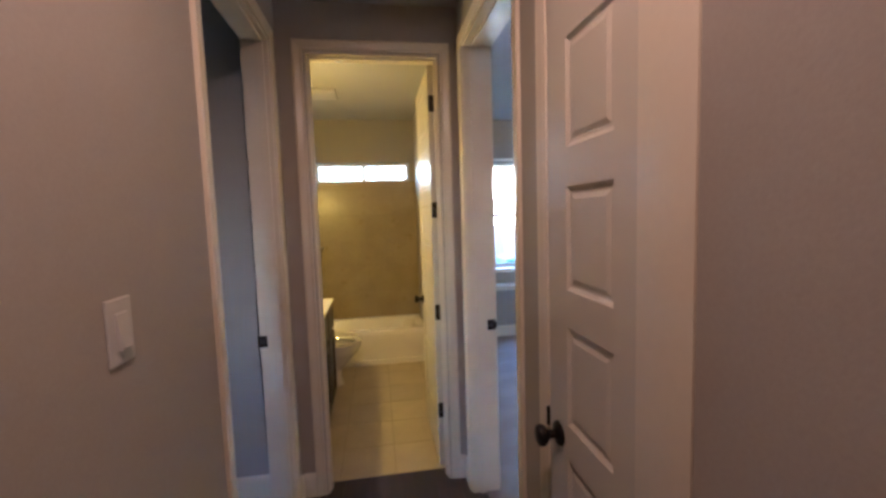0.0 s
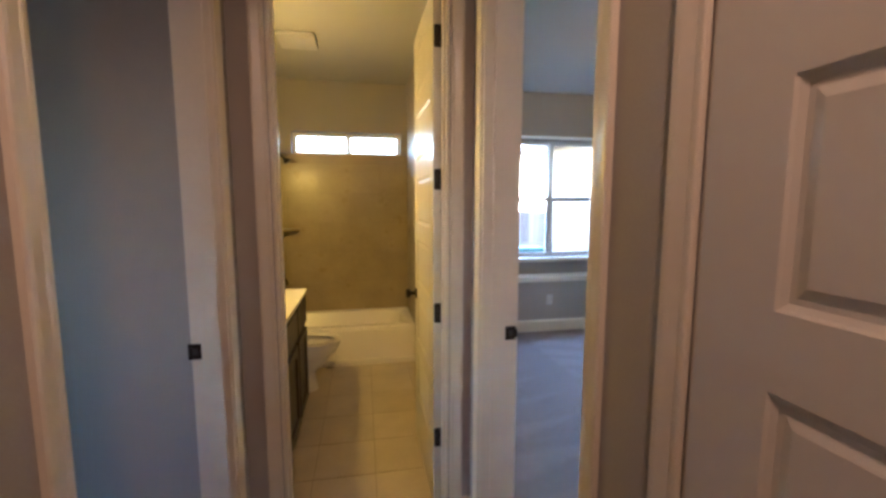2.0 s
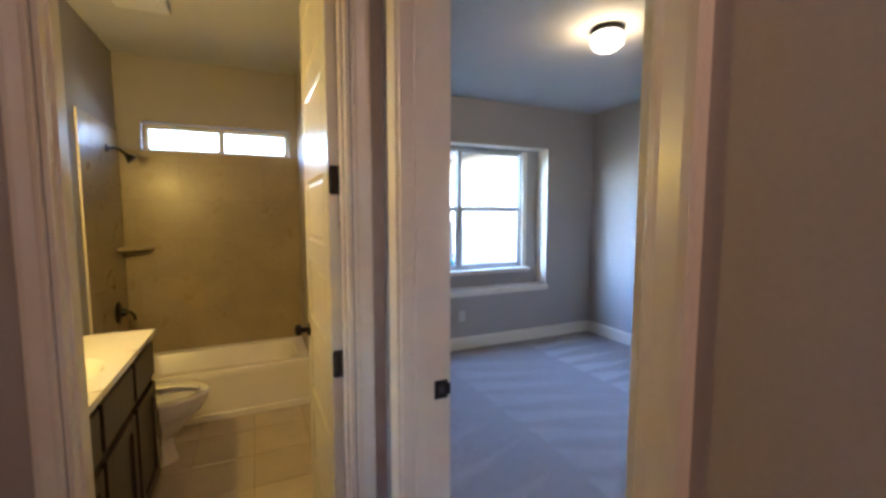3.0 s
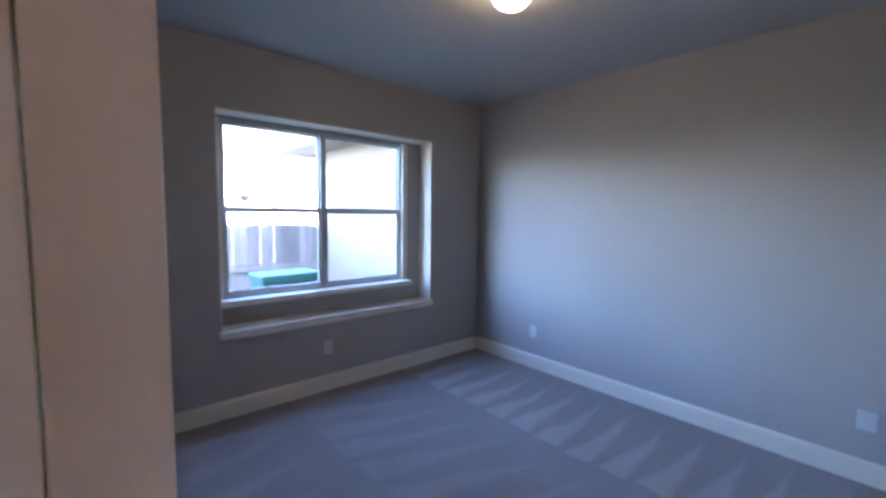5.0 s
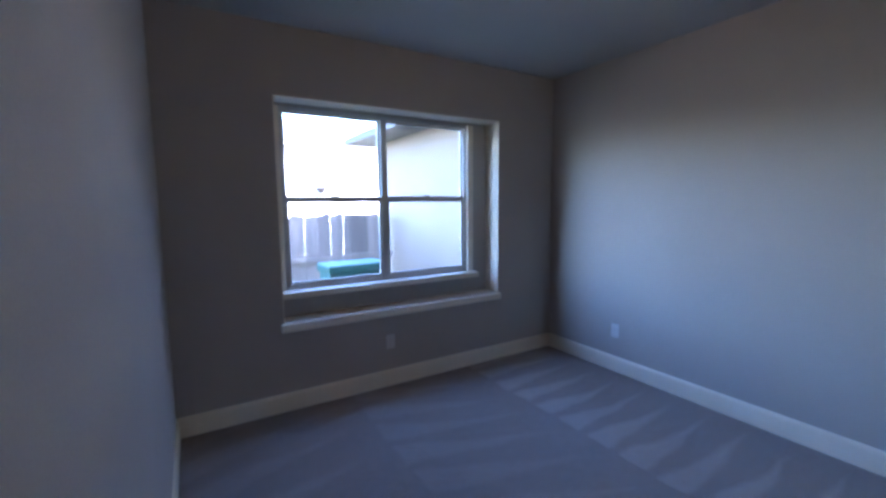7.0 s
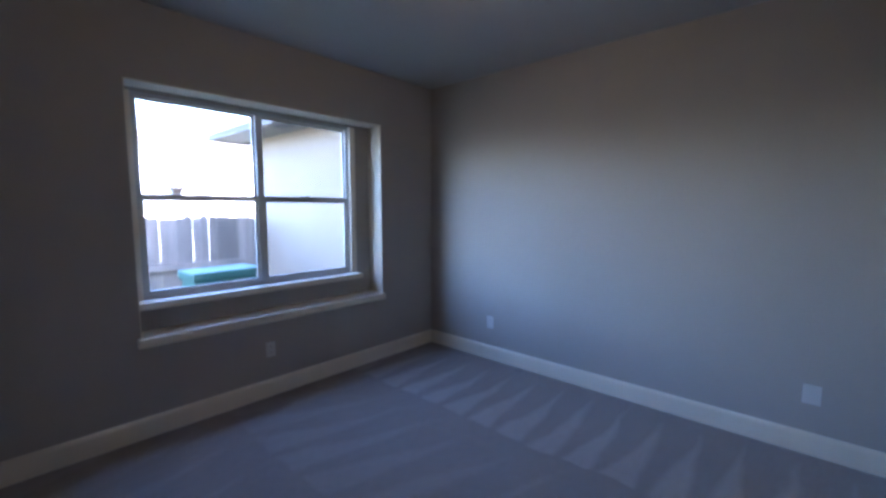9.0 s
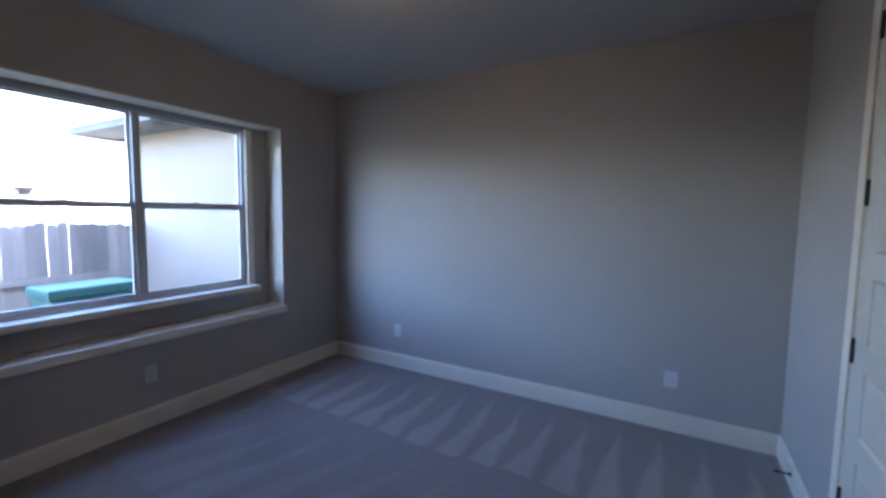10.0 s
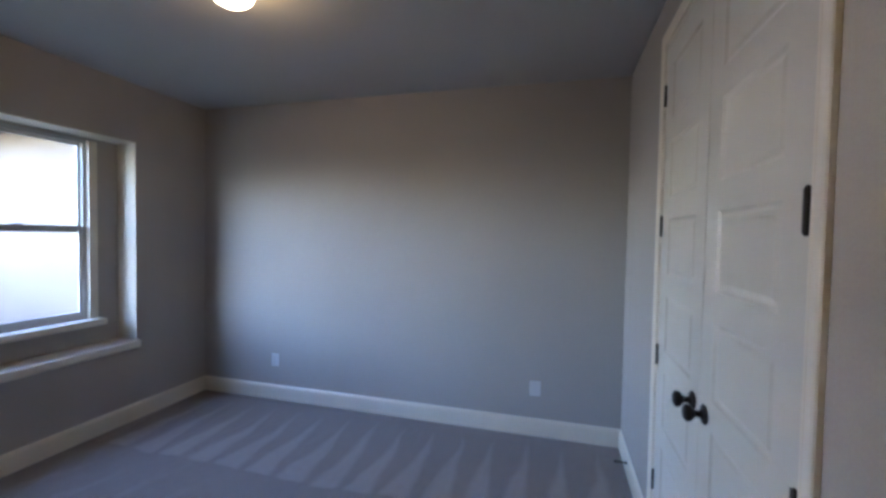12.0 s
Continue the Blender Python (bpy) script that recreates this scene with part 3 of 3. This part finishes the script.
part("pan", lathe(bmesh.new(), [(0, 0), (0.100, 0), (0.104, -0.006), (0.104, -0.020), (0.098, -0.030), (0.090, -0.034), (0, -0.034)], steps=40), BRONZE, lamp, "dark bronze ceiling pan", smooth=True)
globe = part("shade", lathe(bmesh.new(), [(0.084, -0.034), (0.095, -0.045), (0.101, -0.062), (0.101, -0.082), (0.093, -0.106), (0.075, -0.126), (0.050, -0.140), (0.025, -0.147), (0, -0.149)], steps=40), GLOBE, lamp, "lit opal glass bowl", smooth=True)
globe.visible_shadow = False

stop = empty("door_stop", (3.53, YC + 0.013, 0.080))
tagged(stop, "dark bronze spring door stop on the baseboard", "door stop")
part("base", lathe(bmesh.new(), [(0, 0), (0.011, 0), (0.011, 0.006), (0.006, 0.010), (0, 0.010)], pose(0, 0, 0, -90, 0, 0), 14), BRONZE, stop, smooth=True)
part("rod", tube(bmesh.new(), [(0, 0.008, 0), (0, 0.03, 0), (0, 0.06, 0)], 0.0045), BRONZE, stop, smooth=True)
part("tip", lathe(bmesh.new(), [(0, 0.058), (0.008, 0.058), (0.009, 0.064), (0.008, 0.074), (0, 0.076)], pose(0, 0, 0, -90, 0, 0), 14), SLOT, stop, "black rubber tip", smooth=True)

# ---- hall ----
hall_lamp = empty("recessed_downlight", (0.02, 0.36, H))
tagged(hall_lamp, "lit recessed downlight in the hall ceiling", "lamp")
part("ring", lathe(bmesh.new(), [(0.060, -0.001), (0.095, -0.001), (0.093, -0.006), (0.066, -0.010), (0.060, -0.001)], steps=32), PLASTIC, hall_lamp, smooth=True)
part("lens", lathe(bmesh.new(), [(0, -0.003), (0.059, -0.003), (0.059, -0.001), (0, -0.001)], steps=32), GLOBE, hall_lamp, "glowing flat lens", smooth=True)

# ---- bathroom ----
def ellipse(cx, cy, rx, ry, z, n=32, power=2.0, cut=None):
    out = []
    for k in range(n):
        a = 2 * math.pi * k / n
        c, s = math.cos(a), math.sin(a)
        x = cx + rx * math.copysign(abs(c) ** (2 / power), c)
        y = cy + ry * math.copysign(abs(s) ** (2 / power), s)
        if cut is not None:
            x = max(x, cut)
        out.append((x, y, z))
    return out


# toilet, facing away from the plumbing wall
ty = 4.005
toilet = empty("toilet", (0, 0, 0))
tagged(toilet, "white porcelain toilet with open oval seat beside the tub", "toilet")
part("bowl", loft(bmesh.new(), [
    ellipse(-0.57, ty, 0.190, 0.110, 0.0), ellipse(-0.57, ty, 0.183, 0.105, 0.03), ellipse(-0.575, ty, 0.172, 0.098, 0.12), ellipse(-0.565, ty, 0.178, 0.103, 0.20),
    ellipse(-0.53, ty, 0.200, 0.124, 0.245), ellipse(-0.478, ty, 0.232, 0.160, 0.292), ellipse(-0.455, ty, 0.242, 0.174, 0.345), ellipse(-0.45, ty, 0.246, 0.178, 0.385),
    ellipse(-0.45, ty, 0.225, 0.160, 0.385), ellipse(-0.45, ty, 0.222, 0.158, 0.355), ellipse(-0.455, ty, 0.200, 0.140, 0.30), ellipse(-0.47, ty, 0.150, 0.105, 0.22), ellipse(-0.49, ty, 0.080, 0.060, 0.13), ellipse(-0.50, ty, 0.04, 0.03, 0.10)]), PORCELAIN, toilet, smooth=True)
part("seat", loft(bmesh.new(), [
    ellipse(-0.45, ty, 0.248, 0.182, 0.387), ellipse(-0.45, ty, 0.252, 0.186, 0.396), ellipse(-0.45, ty, 0.244, 0.178, 0.407),
    ellipse(-0.45, ty, 0.198, 0.132, 0.407), ellipse(-0.45, ty, 0.190, 0.124, 0.396), ellipse(-0.45, ty, 0.198, 0.132, 0.387), ellipse(-0.45, ty, 0.248, 0.182, 0.387)], (False, False)), PORCELAIN, toilet, "white toilet seat ring", smooth=True)
part("lid", loft(bmesh.new(), [[(x, ty + dy, z) for dy, z in [(0.17 * math.cos(2 * math.pi * k / 28), 0.61 + 0.20 * math.sin(2 * math.pi * k / 28)) for k in range(28)]] for x in (-0.655, -0.640)]), PORCELAIN, toilet, "raised white lid", smooth=True)
# Water disc; its dark colour carries the bowl's inner shade.
part("water", loft(bmesh.new(), [ellipse(-0.458, ty, 0.158, 0.107, 0.262), ellipse(-0.458, ty, 0.158, 0.107, 0.265)]), WATER, toilet, "water in the bowl, coloured dark for the bowl's shade")
part("tank", boxes((BL + 0.012, ty - 0.215, 0.36, -0.665, ty + 0.215, 0.720), bevel=0.022), PORCELAIN, toilet, smooth=True)
part("tank_lid", boxes((BL + 0.006, ty - 0.225, 0.720, -0.655, ty + 0.225, 0.752), bevel=0.012), PORCELAIN, toilet, smooth=True)
part("flush_lever", boxes((-0.664, ty - 0.18, 0.66, -0.650, ty - 0.10, 0.672), bevel=0.003), BRONZE, toilet)

# bathtub
T0, T1, TZ = 4.425, YW, 0.362
tub = empty("bathtub", (0, 0, 0))
tagged(tub, "white alcove bathtub with plain apron", "bathtub")
x0, x1 = BL + 0.002, HR - 0.002
cx, cy = (x0 + x1) / 2, (T0 + T1) / 2


def rrect(hx, hy, z, r, oy=0.0, n=8):
    out = []
    for sx, sy, a0 in ((1, 1, 0), (-1, 1, 90), (-1, -1, 180), (1, -1, 270)):
        for k in range(n + 1):
            a = radians(a0 + 90 * k / n)
            out.append((cx + sx * (hx - r) + r * math.cos(a), cy + oy + sy * (hy - r) + r * math.sin(a), z))
    return out


HX, HY = (x1 - x0) / 2, (T1 - T0) / 2
part("shell", loft(bmesh.new(), [
    rrect(HX, HY, TZ - 0.055, 0.004), rrect(HX, HY, TZ - 0.012, 0.004), rrect(HX - 0.006, HY - 0.006, TZ, 0.006),
    rrect(HX - 0.085, HY - 0.075, TZ, 0.10), rrect(HX - 0.105, HY - 0.092, TZ - 0.02, 0.11), rrect(HX - 0.15, HY - 0.12, 0.14, 0.12), rrect(HX - 0.21, HY - 0.17, 0.085, 0.12)], (False, True)), ACRYLIC, tub, smooth=True)
part("apron", boxes((x0, T0 + 0.004, 0.0, x1, T0 + 0.05, TZ - 0.053)), ACRYLIC, tub)
part("apron_foot", boxes((x0, T0 - 0.008, 0.0, x1, T0 + 0.0035, 0.050), bevel=0.004), ACRYLIC, tub)
part("overflow_plate", lathe(bmesh.new(), [(0, 0), (0.035, 0), (0.035, 0.006), (0.028, 0.010), (0, 0.010)], pose(x0 + 0.118, cy, 0.25, 0, 90, 0), 20), BRONZE, tub, smooth=True)

# shower fittings on the plumbing wall
head = empty("wall_shower", (0, 0, 0))
tagged(head, "dark bronze shower head on a bent arm", "shower head")
part("flange", lathe(bmesh.new(), [(0, 0), (0.028, 0), (0.024, 0.008), (0.010, 0.012), (0, 0.012)], pose(BL + 0.012, 4.775, 1.935, 0, 90, 0), 18), BRONZE, head, smooth=True)
part("arm", tube(bmesh.new(), [(BL + 0.014, 4.775, 1.935), (BL + 0.06, 4.772, 1.938), (BL + 0.09, 4.768, 1.928), (BL + 0.125, 4.765, 1.895)], 0.009), BRONZE, head, smooth=True)
part("rose", lathe(bmesh.new(), [(0, 0), (0.012, 0), (0.014, 0.016), (0.030, 0.040), (0.036, 0.052), (0.033, 0.058), (0, 0.058)], Matrix.Translation((BL + 0.120, 4.765, 1.900)) @ Vector((0.72, 0, -0.70)).to_track_quat("Z", "Y").to_matrix().to_4x4(), 22), BRONZE, head, smooth=True)
valve = empty("shower_valve", (0, 0, 0))
tagged(valve, "dark bronze shower valve with lever", "faucet")
part("escutcheon", lathe(bmesh.new(), [(0, 0), (0.080, 0), (0.078, 0.006), (0.060, 0.012), (0.030, 0.016), (0.026, 0.050), (0, 0.052)], pose(BL + 0.012, 4.80, 0.765, 0, 90, 0), 28), BRONZE, valve, smooth=True)
part("lever", tube(bmesh.new(), [(BL + 0.055, 4.80, 0.765), (BL + 0.085, 4.80, 0.762), (BL + 0.105, 4.80, 0.735), (BL + 0.112, 4.80, 0.70)], 0.010), BRONZE, valve, smooth=True)
spout = empty("tub_spout", (0, 0, 0))
tagged(spout, "dark bronze tub spout under the valve", "faucet")
part("body", tube(bmesh.new(), [(BL + 0.012, 4.80, 0.47), (BL + 0.07, 4.80, 0.47), (BL + 0.12, 4.80, 0.465), (BL + 0.135, 4.80, 0.445)], 0.024, 16), BRONZE, spout, smooth=True)
shelf = new("corner_shelf", None)
tagged(shelf, "beige quarter-round tile shelf in the shower corner", "shelf")
ring = [(BL + 0.010, YW - 0.010)] + [(BL + 0.010 + 0.195 * math.sin(radians(90 * k / 10)), YW - 0.010 - 0.195 * math.cos(radians(90 * k / 10))) for k in range(11)]
part("slab", loft(bmesh.new(), [[(x, y, z) for x, y in ring] for z in (1.205, 1.226)]), WTILE, shelf)

# vanity
V0, V1, VF = 2.545, 3.690, -0.432
vanity = empty("vanity_cabinet", (0, 0, 0))
tagged(vanity, "dark grey-brown wooden bathroom vanity with drawers and doors", "cabinet")
part("carcass", boxes((BL, V0, 0.09, VF, V1, 0.735), (BL, V0, 0.735, VF, V0 + 0.02, 0.846), (BL, V1 - 0.02, 0.735, VF, V1, 0.846), (VF - 0.018, V0 + 0.02, 0.735, VF, V1 - 0.02, 0.846)), CABINET, vanity)
# Toe recess and gaps between fronts get their shade from this dark colour.
part("toe_kick", boxes((BL, V0, 0.0, VF - 0.06, V1, 0.09)), CABGAP, vanity)
part("reveal_panel", boxes((VF, V0 + 0.004, 0.10, VF + 0.003, V1 - 0.004, 0.840)), CABGAP, vanity)


def cabinet_front(name, y0, y1, z0, z1):
    bm = boxes((VF + 0.0035, y0, z0, VF + 0.010, y1, z1))
    w = 0.055 if z1 - z0 > 0.3 else 0.004
    if w > 0.01:
        for r in ((y0, z0, y0 + w, z1), (y1 - w, z0, y1, z1), (y0 + w, z0, y1 - w, z0 + w), (y0 + w, z1 - w, y1 - w, z1)):
            box(bm, VF + 0.010, r[0], r[1], VF + 0.022, r[2], r[3], bevel=0.002)
    else:
        box(bm, VF + 0.010, y0, z0, VF + 0.022, y1, z1, bevel=0.003)
    return part(name, bm, CABINET, vanity)


for y0, y1 in ((2.565, 2.845), (2.880, 3.270), (3.310, 3.665)):
    cabinet_front("drawer_front", y0, y1, 0.655, 0.825)
    cabinet_front("door", y0, y1, 0.115, 0.615)

top = empty("bathroom_countertop", (0, 0, 0))
tagged(top, "white cultured marble vanity top with integral basin", "countertop")
basin_x, basin_y = -0.635, 3.12


def around(rx, ry, z, n=40):
    return [(basin_x + rx * math.cos(2 * math.pi * k / n), basin_y + ry * math.sin(2 * math.pi * k / n), z) for k in range(n)]


part("slab", boxes((BL + 0.001, YB1 + 0.004, 0.846, -0.408, basin_y - 0.24, 0.872)), MARBLE, top, smooth=True)
part("slab", boxes((BL + 0.001, basin_y + 0.24, 0.846, -0.408, 3.735, 0.872)), MARBLE, top, smooth=True)
part("backsplash", boxes((BL + 0.001, YB1 + 0.004, 0.873, BL + 0.020, 3.735, 0.960), bevel=0.003), MARBLE, top, smooth=True)
bm = bmesh.new()
n = 40
sq = []
for k in range(n):
    c, s = math.cos(2 * math.pi * k / n), math.sin(2 * math.pi * k / n)
    d = min((-0.408 - basin_x if c > 0 else basin_x - BL - 0.001) / max(abs(c), 1e-6), 0.24 / max(abs(s), 1e-6))
    sq.append((basin_x + d * c, basin_y + d * s))
loft(bm, [[(x, y, 0.846) for x, y in sq], [(x, y, 0.872) for x, y in sq], around(0.165, 0.205, 0.872), around(0.155, 0.195, 0.864), around(0.13, 0.165, 0.80), around(0.07, 0.09, 0.755), around(0.02, 0.02, 0.748)], (False, True))
part("basin", bm, MARBLE, top, smooth=True)
part("drain", lathe(bmesh.new(), [(0, 0.004), (0.020, 0.004), (0.022, 0.0)], pose(basin_x, basin_y, 0.749), 18), BRONZE, top, smooth=True)

# lights and vents on the bathroom's ceiling and wall
fan = empty("exhaust_fan", (-0.455, 4.02, H))
tagged(fan, "white square exhaust fan cover on the bathroom ceiling", "fan cover")
bm = bmesh.new()
box(bm, -0.135, -0.15, -0.030, 0.135, 0.15, 0.0, bevel=0.016)
part("cover", bm, PLASTIC, fan, smooth=True)
part("lens", boxes((-0.085, -0.10, -0.034, 0.085, 0.10, -0.0305), bevel=0.0015), PLASTIC, fan)
register = empty("air_register", (-0.24, 3.06, H))
tagged(register, "white louvred air register on the bathroom ceiling", "vent")
part("frame", boxes((-0.16, -0.09, -0.008, 0.16, -0.07, 0), (-0.16, 0.07, -0.008, 0.16, 0.09, 0), (-0.16, -0.07, -0.008, -0.14, 0.07, 0), (0.14, -0.07, -0.008, 0.16, 0.07, 0)), PLASTIC, register)
part("backing", boxes((-0.14, -0.07, -0.003, 0.14, 0.07, -0.001)), SLOT, register)
for k in range(7):
    s = part("slat", boxes((-0.14, -0.008, -0.001, 0.14, 0.008, 0.001)), PLASTIC, register)
    s.matrix_local = pose(0, -0.06 + 0.02 * k, -0.008, 35, 0, 0)
vl = empty("vanity_light", (0, 0, 0))
tagged(vl, "bronze vanity light with one opal shade", "lamp")
part("back_plate", boxes((BL, 3.10, 2.06, BL + 0.02, 3.30, 2.16), bevel=0.004), BRONZE, vl)
part("arm", tube(bmesh.new(), [(BL + 0.02, 3.2, 2.11), (BL + 0.08, 3.2, 2.13), (BL + 0.14, 3.2, 2.10)], 0.008), BRONZE, vl, smooth=True)
vs = part("shade", lathe(bmesh.new(), [(0.03, 0.07), (0.045, 0.06), (0.065, 0.0), (0.070, -0.05)], pose(BL + 0.14, 3.2, 2.03), 24), GLOBE, vl, smooth=True)
vs.visible_shadow = False

# ---- outside ----
structure("ground", boxes((-400, YW + 0.30, -0.5, 400, 700, -0.40)), GRASS, "dry lawn reaching to the horizon", category="lawn")

wing = empty("neighbouring_wing", (0, 0, 0))
tagged(wing, "cream stucco house wing with tan eaves", "house")
WX, WE = 3.62, 8.55
part("wall", boxes((WX, YW + 0.31, -0.40, WX + 5, WE, 2.55)), STUCCO, wing)
part("soffit", boxes((WX - 0.50, YW + 0.76, 2.50, WX, WE + 0.50, 2.52)), SOFFIT, wing)
part("fascia", boxes((WX - 0.525, YW + 0.76, 2.48, WX - 0.502, WE + 0.525, 2.55), (WX - 0.502, WE + 0.502, 2.48, WX + 5, WE + 0.525, 2.55)), SOFFIT, wing)
part("soffit_vent", boxes((WX - 0.36, 7.0, 2.492, WX - 0.20, 7.32, 2.4985)), SLOT, wing)
bm = bmesh.new()
loft(bm, [[(WX - 0.545, YW + 0.76, 2.551), (WX + 5, YW + 0.76, 2.551), (WX + 5, WE + 0.545, 2.551), (WX - 0.545, WE + 0.545, 2.551)], [(WX + 2, YW + 0.77, 4.1), (WX + 5, YW + 0.77, 4.1), (WX + 5, WE - 2.4, 4.1), (WX + 2, WE - 2.4, 4.1)]])
part("roof", bm, SHINGLE, wing)

cab = empty("utility_cabinet", (2.40, 6.82, -0.40), 3)
tagged(cab, "teal green painted metal utility cabinet on the lawn", "utility box")
part("body", boxes((-0.34, -0.19, 0.03, 0.34, 0.19, 1.10), bevel=0.015), TEAL, cab)
part("lid", boxes((-0.37, -0.22, 1.10, 0.37, 0.22, 1.20), bevel=0.025), TEAL, cab, "overhanging rounded lid")
part("base_pad", boxes((-0.45, -0.30, -0.02, 0.45, 0.30, 0.03)), STUCCO, cab, "concrete base pad")
for rib in range(5):
    part("rib", boxes((-0.28 + 0.14 * rib - 0.012, -0.198, 0.12, -0.28 + 0.14 * rib + 0.012, -0.189, 1.06)), TEAL, cab)
part("hasp", boxes((-0.04, -0.215, 0.55, 0.04, -0.198, 0.68), bevel=0.004), BRONZE, cab)

fence = empty("wooden_fence", (0, 8.35, -0.40))
tagged(fence, "weathered grey dog-ear wooden fence with uneven gaps", "fence")
rng = random.Random(4)
board_meshes = []
for k in range(4):
    bm = bmesh.new()
    w, hgt = 0.096, 1.69 + 0.014 * k
    prof = [(0, 0), (w, 0), (w, hgt - 0.022), (w - 0.022, hgt), (0.022, hgt), (0, hgt - 0.022)]
    loft(bm, [[(x, y, z) for x, z in prof] for y in (0, 0.018)])
    board_meshes.append(mesh_of(bm, "board", FENCE))
x = -6.0
while x < 3.55:
    b = new("board", board_meshes[rng.randrange(4)])
    b.parent = fence
    b.matrix_local = pose(x, rng.uniform(-0.004, 0.004), 0.02, 0, rng.uniform(-0.15, 0.15), 0)
    x += 0.096 + rng.choice((0.002, 0.003, 0.002, 0.006, 0.003, 0.002, 0.011))
for z in (0.30, 1.03):
    part("rail", boxes((-6, -0.044, z, 3.6, -0.006, z + 0.085)), FENCE, fence)
for px in (-5.6, -3.2, -0.8, 1.6):
    part("post", boxes((px, 0.024, 0.0, px + 0.09, 0.114, 1.45)), FENCE, fence)

far = empty("neighbouring_house", (0, 15.5, -0.40))
tagged(far, "sunlit white stucco house behind the fence", "house")
part("wall", boxes((2.0, 0, 0, 14, 8, 3.72)), WHITEWASH, far)
part("fascia", boxes((1.5, -0.42, 3.66, 14.5, -0.40, 3.80)), SOFFIT, far)
part("soffit", boxes((1.5, -0.40, 3.725, 14.5, 0.30, 3.75)), WHITEWASH, far)
bm = bmesh.new()
loft(bm, [[(1.4, -0.44, 3.80), (14.6, -0.44, 3.80), (14.6, 8.4, 3.80), (1.4, 8.4, 3.80)], [(5, 3.9, 5.3), (11, 3.9, 5.3), (11, 4.1, 5.3), (5, 4.1, 5.3)]])
part("roof", bm, SHINGLE, far)
part("vent_hood", boxes((4.22, -0.16, 2.34, 4.55, 0.0, 2.44), (4.28, -0.10, 2.22, 4.49, 0.0, 2.34), bevel=0.01), BRONZE, far, "dark vent hood")

# ---- pieces: floor planks, floor tiles, wall tiles ----
wood_floor = structure("floor_hall", boxes((HL - 0.04, -3.0, -0.05, HRB - 0.075, YB0 + 0.105, -0.004)), CABGAP, "dark espresso wood plank floor", category="wood floor")
plank_meshes = {}
rows = 8
pw = (HRB - 0.075 - (HL - 0.04)) / rows
for i in range(rows):
    y = -3.0 - 0.17 * (i * 3 % 7)
    while y < YB0 + 0.10:
        y0, y1 = max(y, -3.0), min(y + 1.2, YB0 + 0.104)
        if y1 - y0 > 0.02:
            key = round(y1 - y0, 3)
            if key not in plank_meshes:
                plank_meshes[key] = mesh_of(boxes((0.0008, 0.0008, -0.004, pw - 0.0008, key - 0.0008, 0.0), bevel=0.0), "plank", WOOD)
            b = new("plank", plank_meshes[key])
            b.parent = wood_floor
            b.location = (HL - 0.04 + i * pw, y0, 0)
        y += 1.2

tile_floor = structure("floor_bathroom", boxes((BL, YB0 + 0.105, -0.05, HR, YW, -0.003)), GROUT, "beige ceramic tile bathroom floor", category="tile floor")
TS = 0.333
tile_mesh = {}


def tile(parent, origin, w, h, m, mat, name="tile"):
    key = (round(w, 3), round(h, 3), mat.name)
    if key not in tile_mesh:
        g = 0.0015
        bm = bmesh.new()
        loft(bm, [[(g, g, -0.004), (w - g, g, -0.004), (w - g, h - g, -0.004), (g, h - g, -0.004)], [(g, g, 0.001), (w - g, g, 0.001), (w - g, h - g, 0.001), (g, h - g, 0.001)], [(g + 0.0015, g + 0.0015, 0.002), (w - g - 0.0015, g + 0.0015, 0.002), (w - g - 0.0015, h - g - 0.0015, 0.002), (g + 0.0015, h - g - 0.0015, 0.002)]])
        tile_mesh[key] = mesh_of(bm, "tile", mat)
    ob = new(name, tile_mesh[key])
    ob.parent = parent
    ob.matrix_local = Matrix.Translation(origin) @ m
    return ob


def cover(parent, a0, a1, b0, b1, w, h, offset, make, mat, shift=0.0, skip=None):
    """Lays tiles over a rectangle a0..a1 by b0..b1, row by row with an offset."""
    b, row = b0, 0
    while b < b1 - 0.01:
        bh = min(h, b1 - b)
        a = a0 - shift - (offset * w if row % 2 else 0.0)
        while a < a1 - 0.01:
            p, q = max(a, a0), min(a + w, a1)
            if q - p > 0.01:
                for s0, s1 in (skip(p, q, b, b + bh) if skip else [(p, q)]):
                    if s1 - s0 > 0.008:
                        origin, m = make(s0, b)
                        tile(parent, origin, s1 - s0, bh, m, mat)
            a += w
        b += bh
        row += 1


cover(tile_floor, BL, HR, YB0 + 0.107, T0 + 0.002, TS, TS, 0.0, lambda a, b: ((a, b, -0.002), Matrix()), FTILE, shift=0.12)
surround = structure("wall_tile_back", boxes((BL, YW - 0.0065, TZ, HR, YW - 0.0005, BWIN[2] - 0.001)), GROUT, "beige wall tile above the tub in running bond", category="tile wall")
upright = Matrix.Rotation(radians(90), 4, "X")
cover(surround, BL + 0.010, HR, TZ, BWIN[2] - 0.002, 0.61, 0.305, 0.5, lambda a, b: ((a, YW - 0.0075, b), upright), WTILE, shift=0.22)
side_tile = structure("wall_tile_side", boxes((BL + 0.0005, 4.28, TZ, BL + 0.0065, YW - 0.012, 2.10)), GROUT, "beige wall tile round the shower fittings", category="tile wall")
turned = Matrix.Rotation(radians(90), 4, "Z") @ upright
cover(side_tile, 4.28, YW - 0.012, TZ, 2.10, 0.61, 0.305, 0.5, lambda a, b: ((BL + 0.0075, a, b), turned), WTILE, shift=0.1)
structure("trim_tile_edge", boxes((BL + 0.0005, 4.262, 0.0, BL + 0.012, 4.2795, 2.10), bevel=0.003), TRIM, "pale bullnose edge of the shower tile", category="trim")
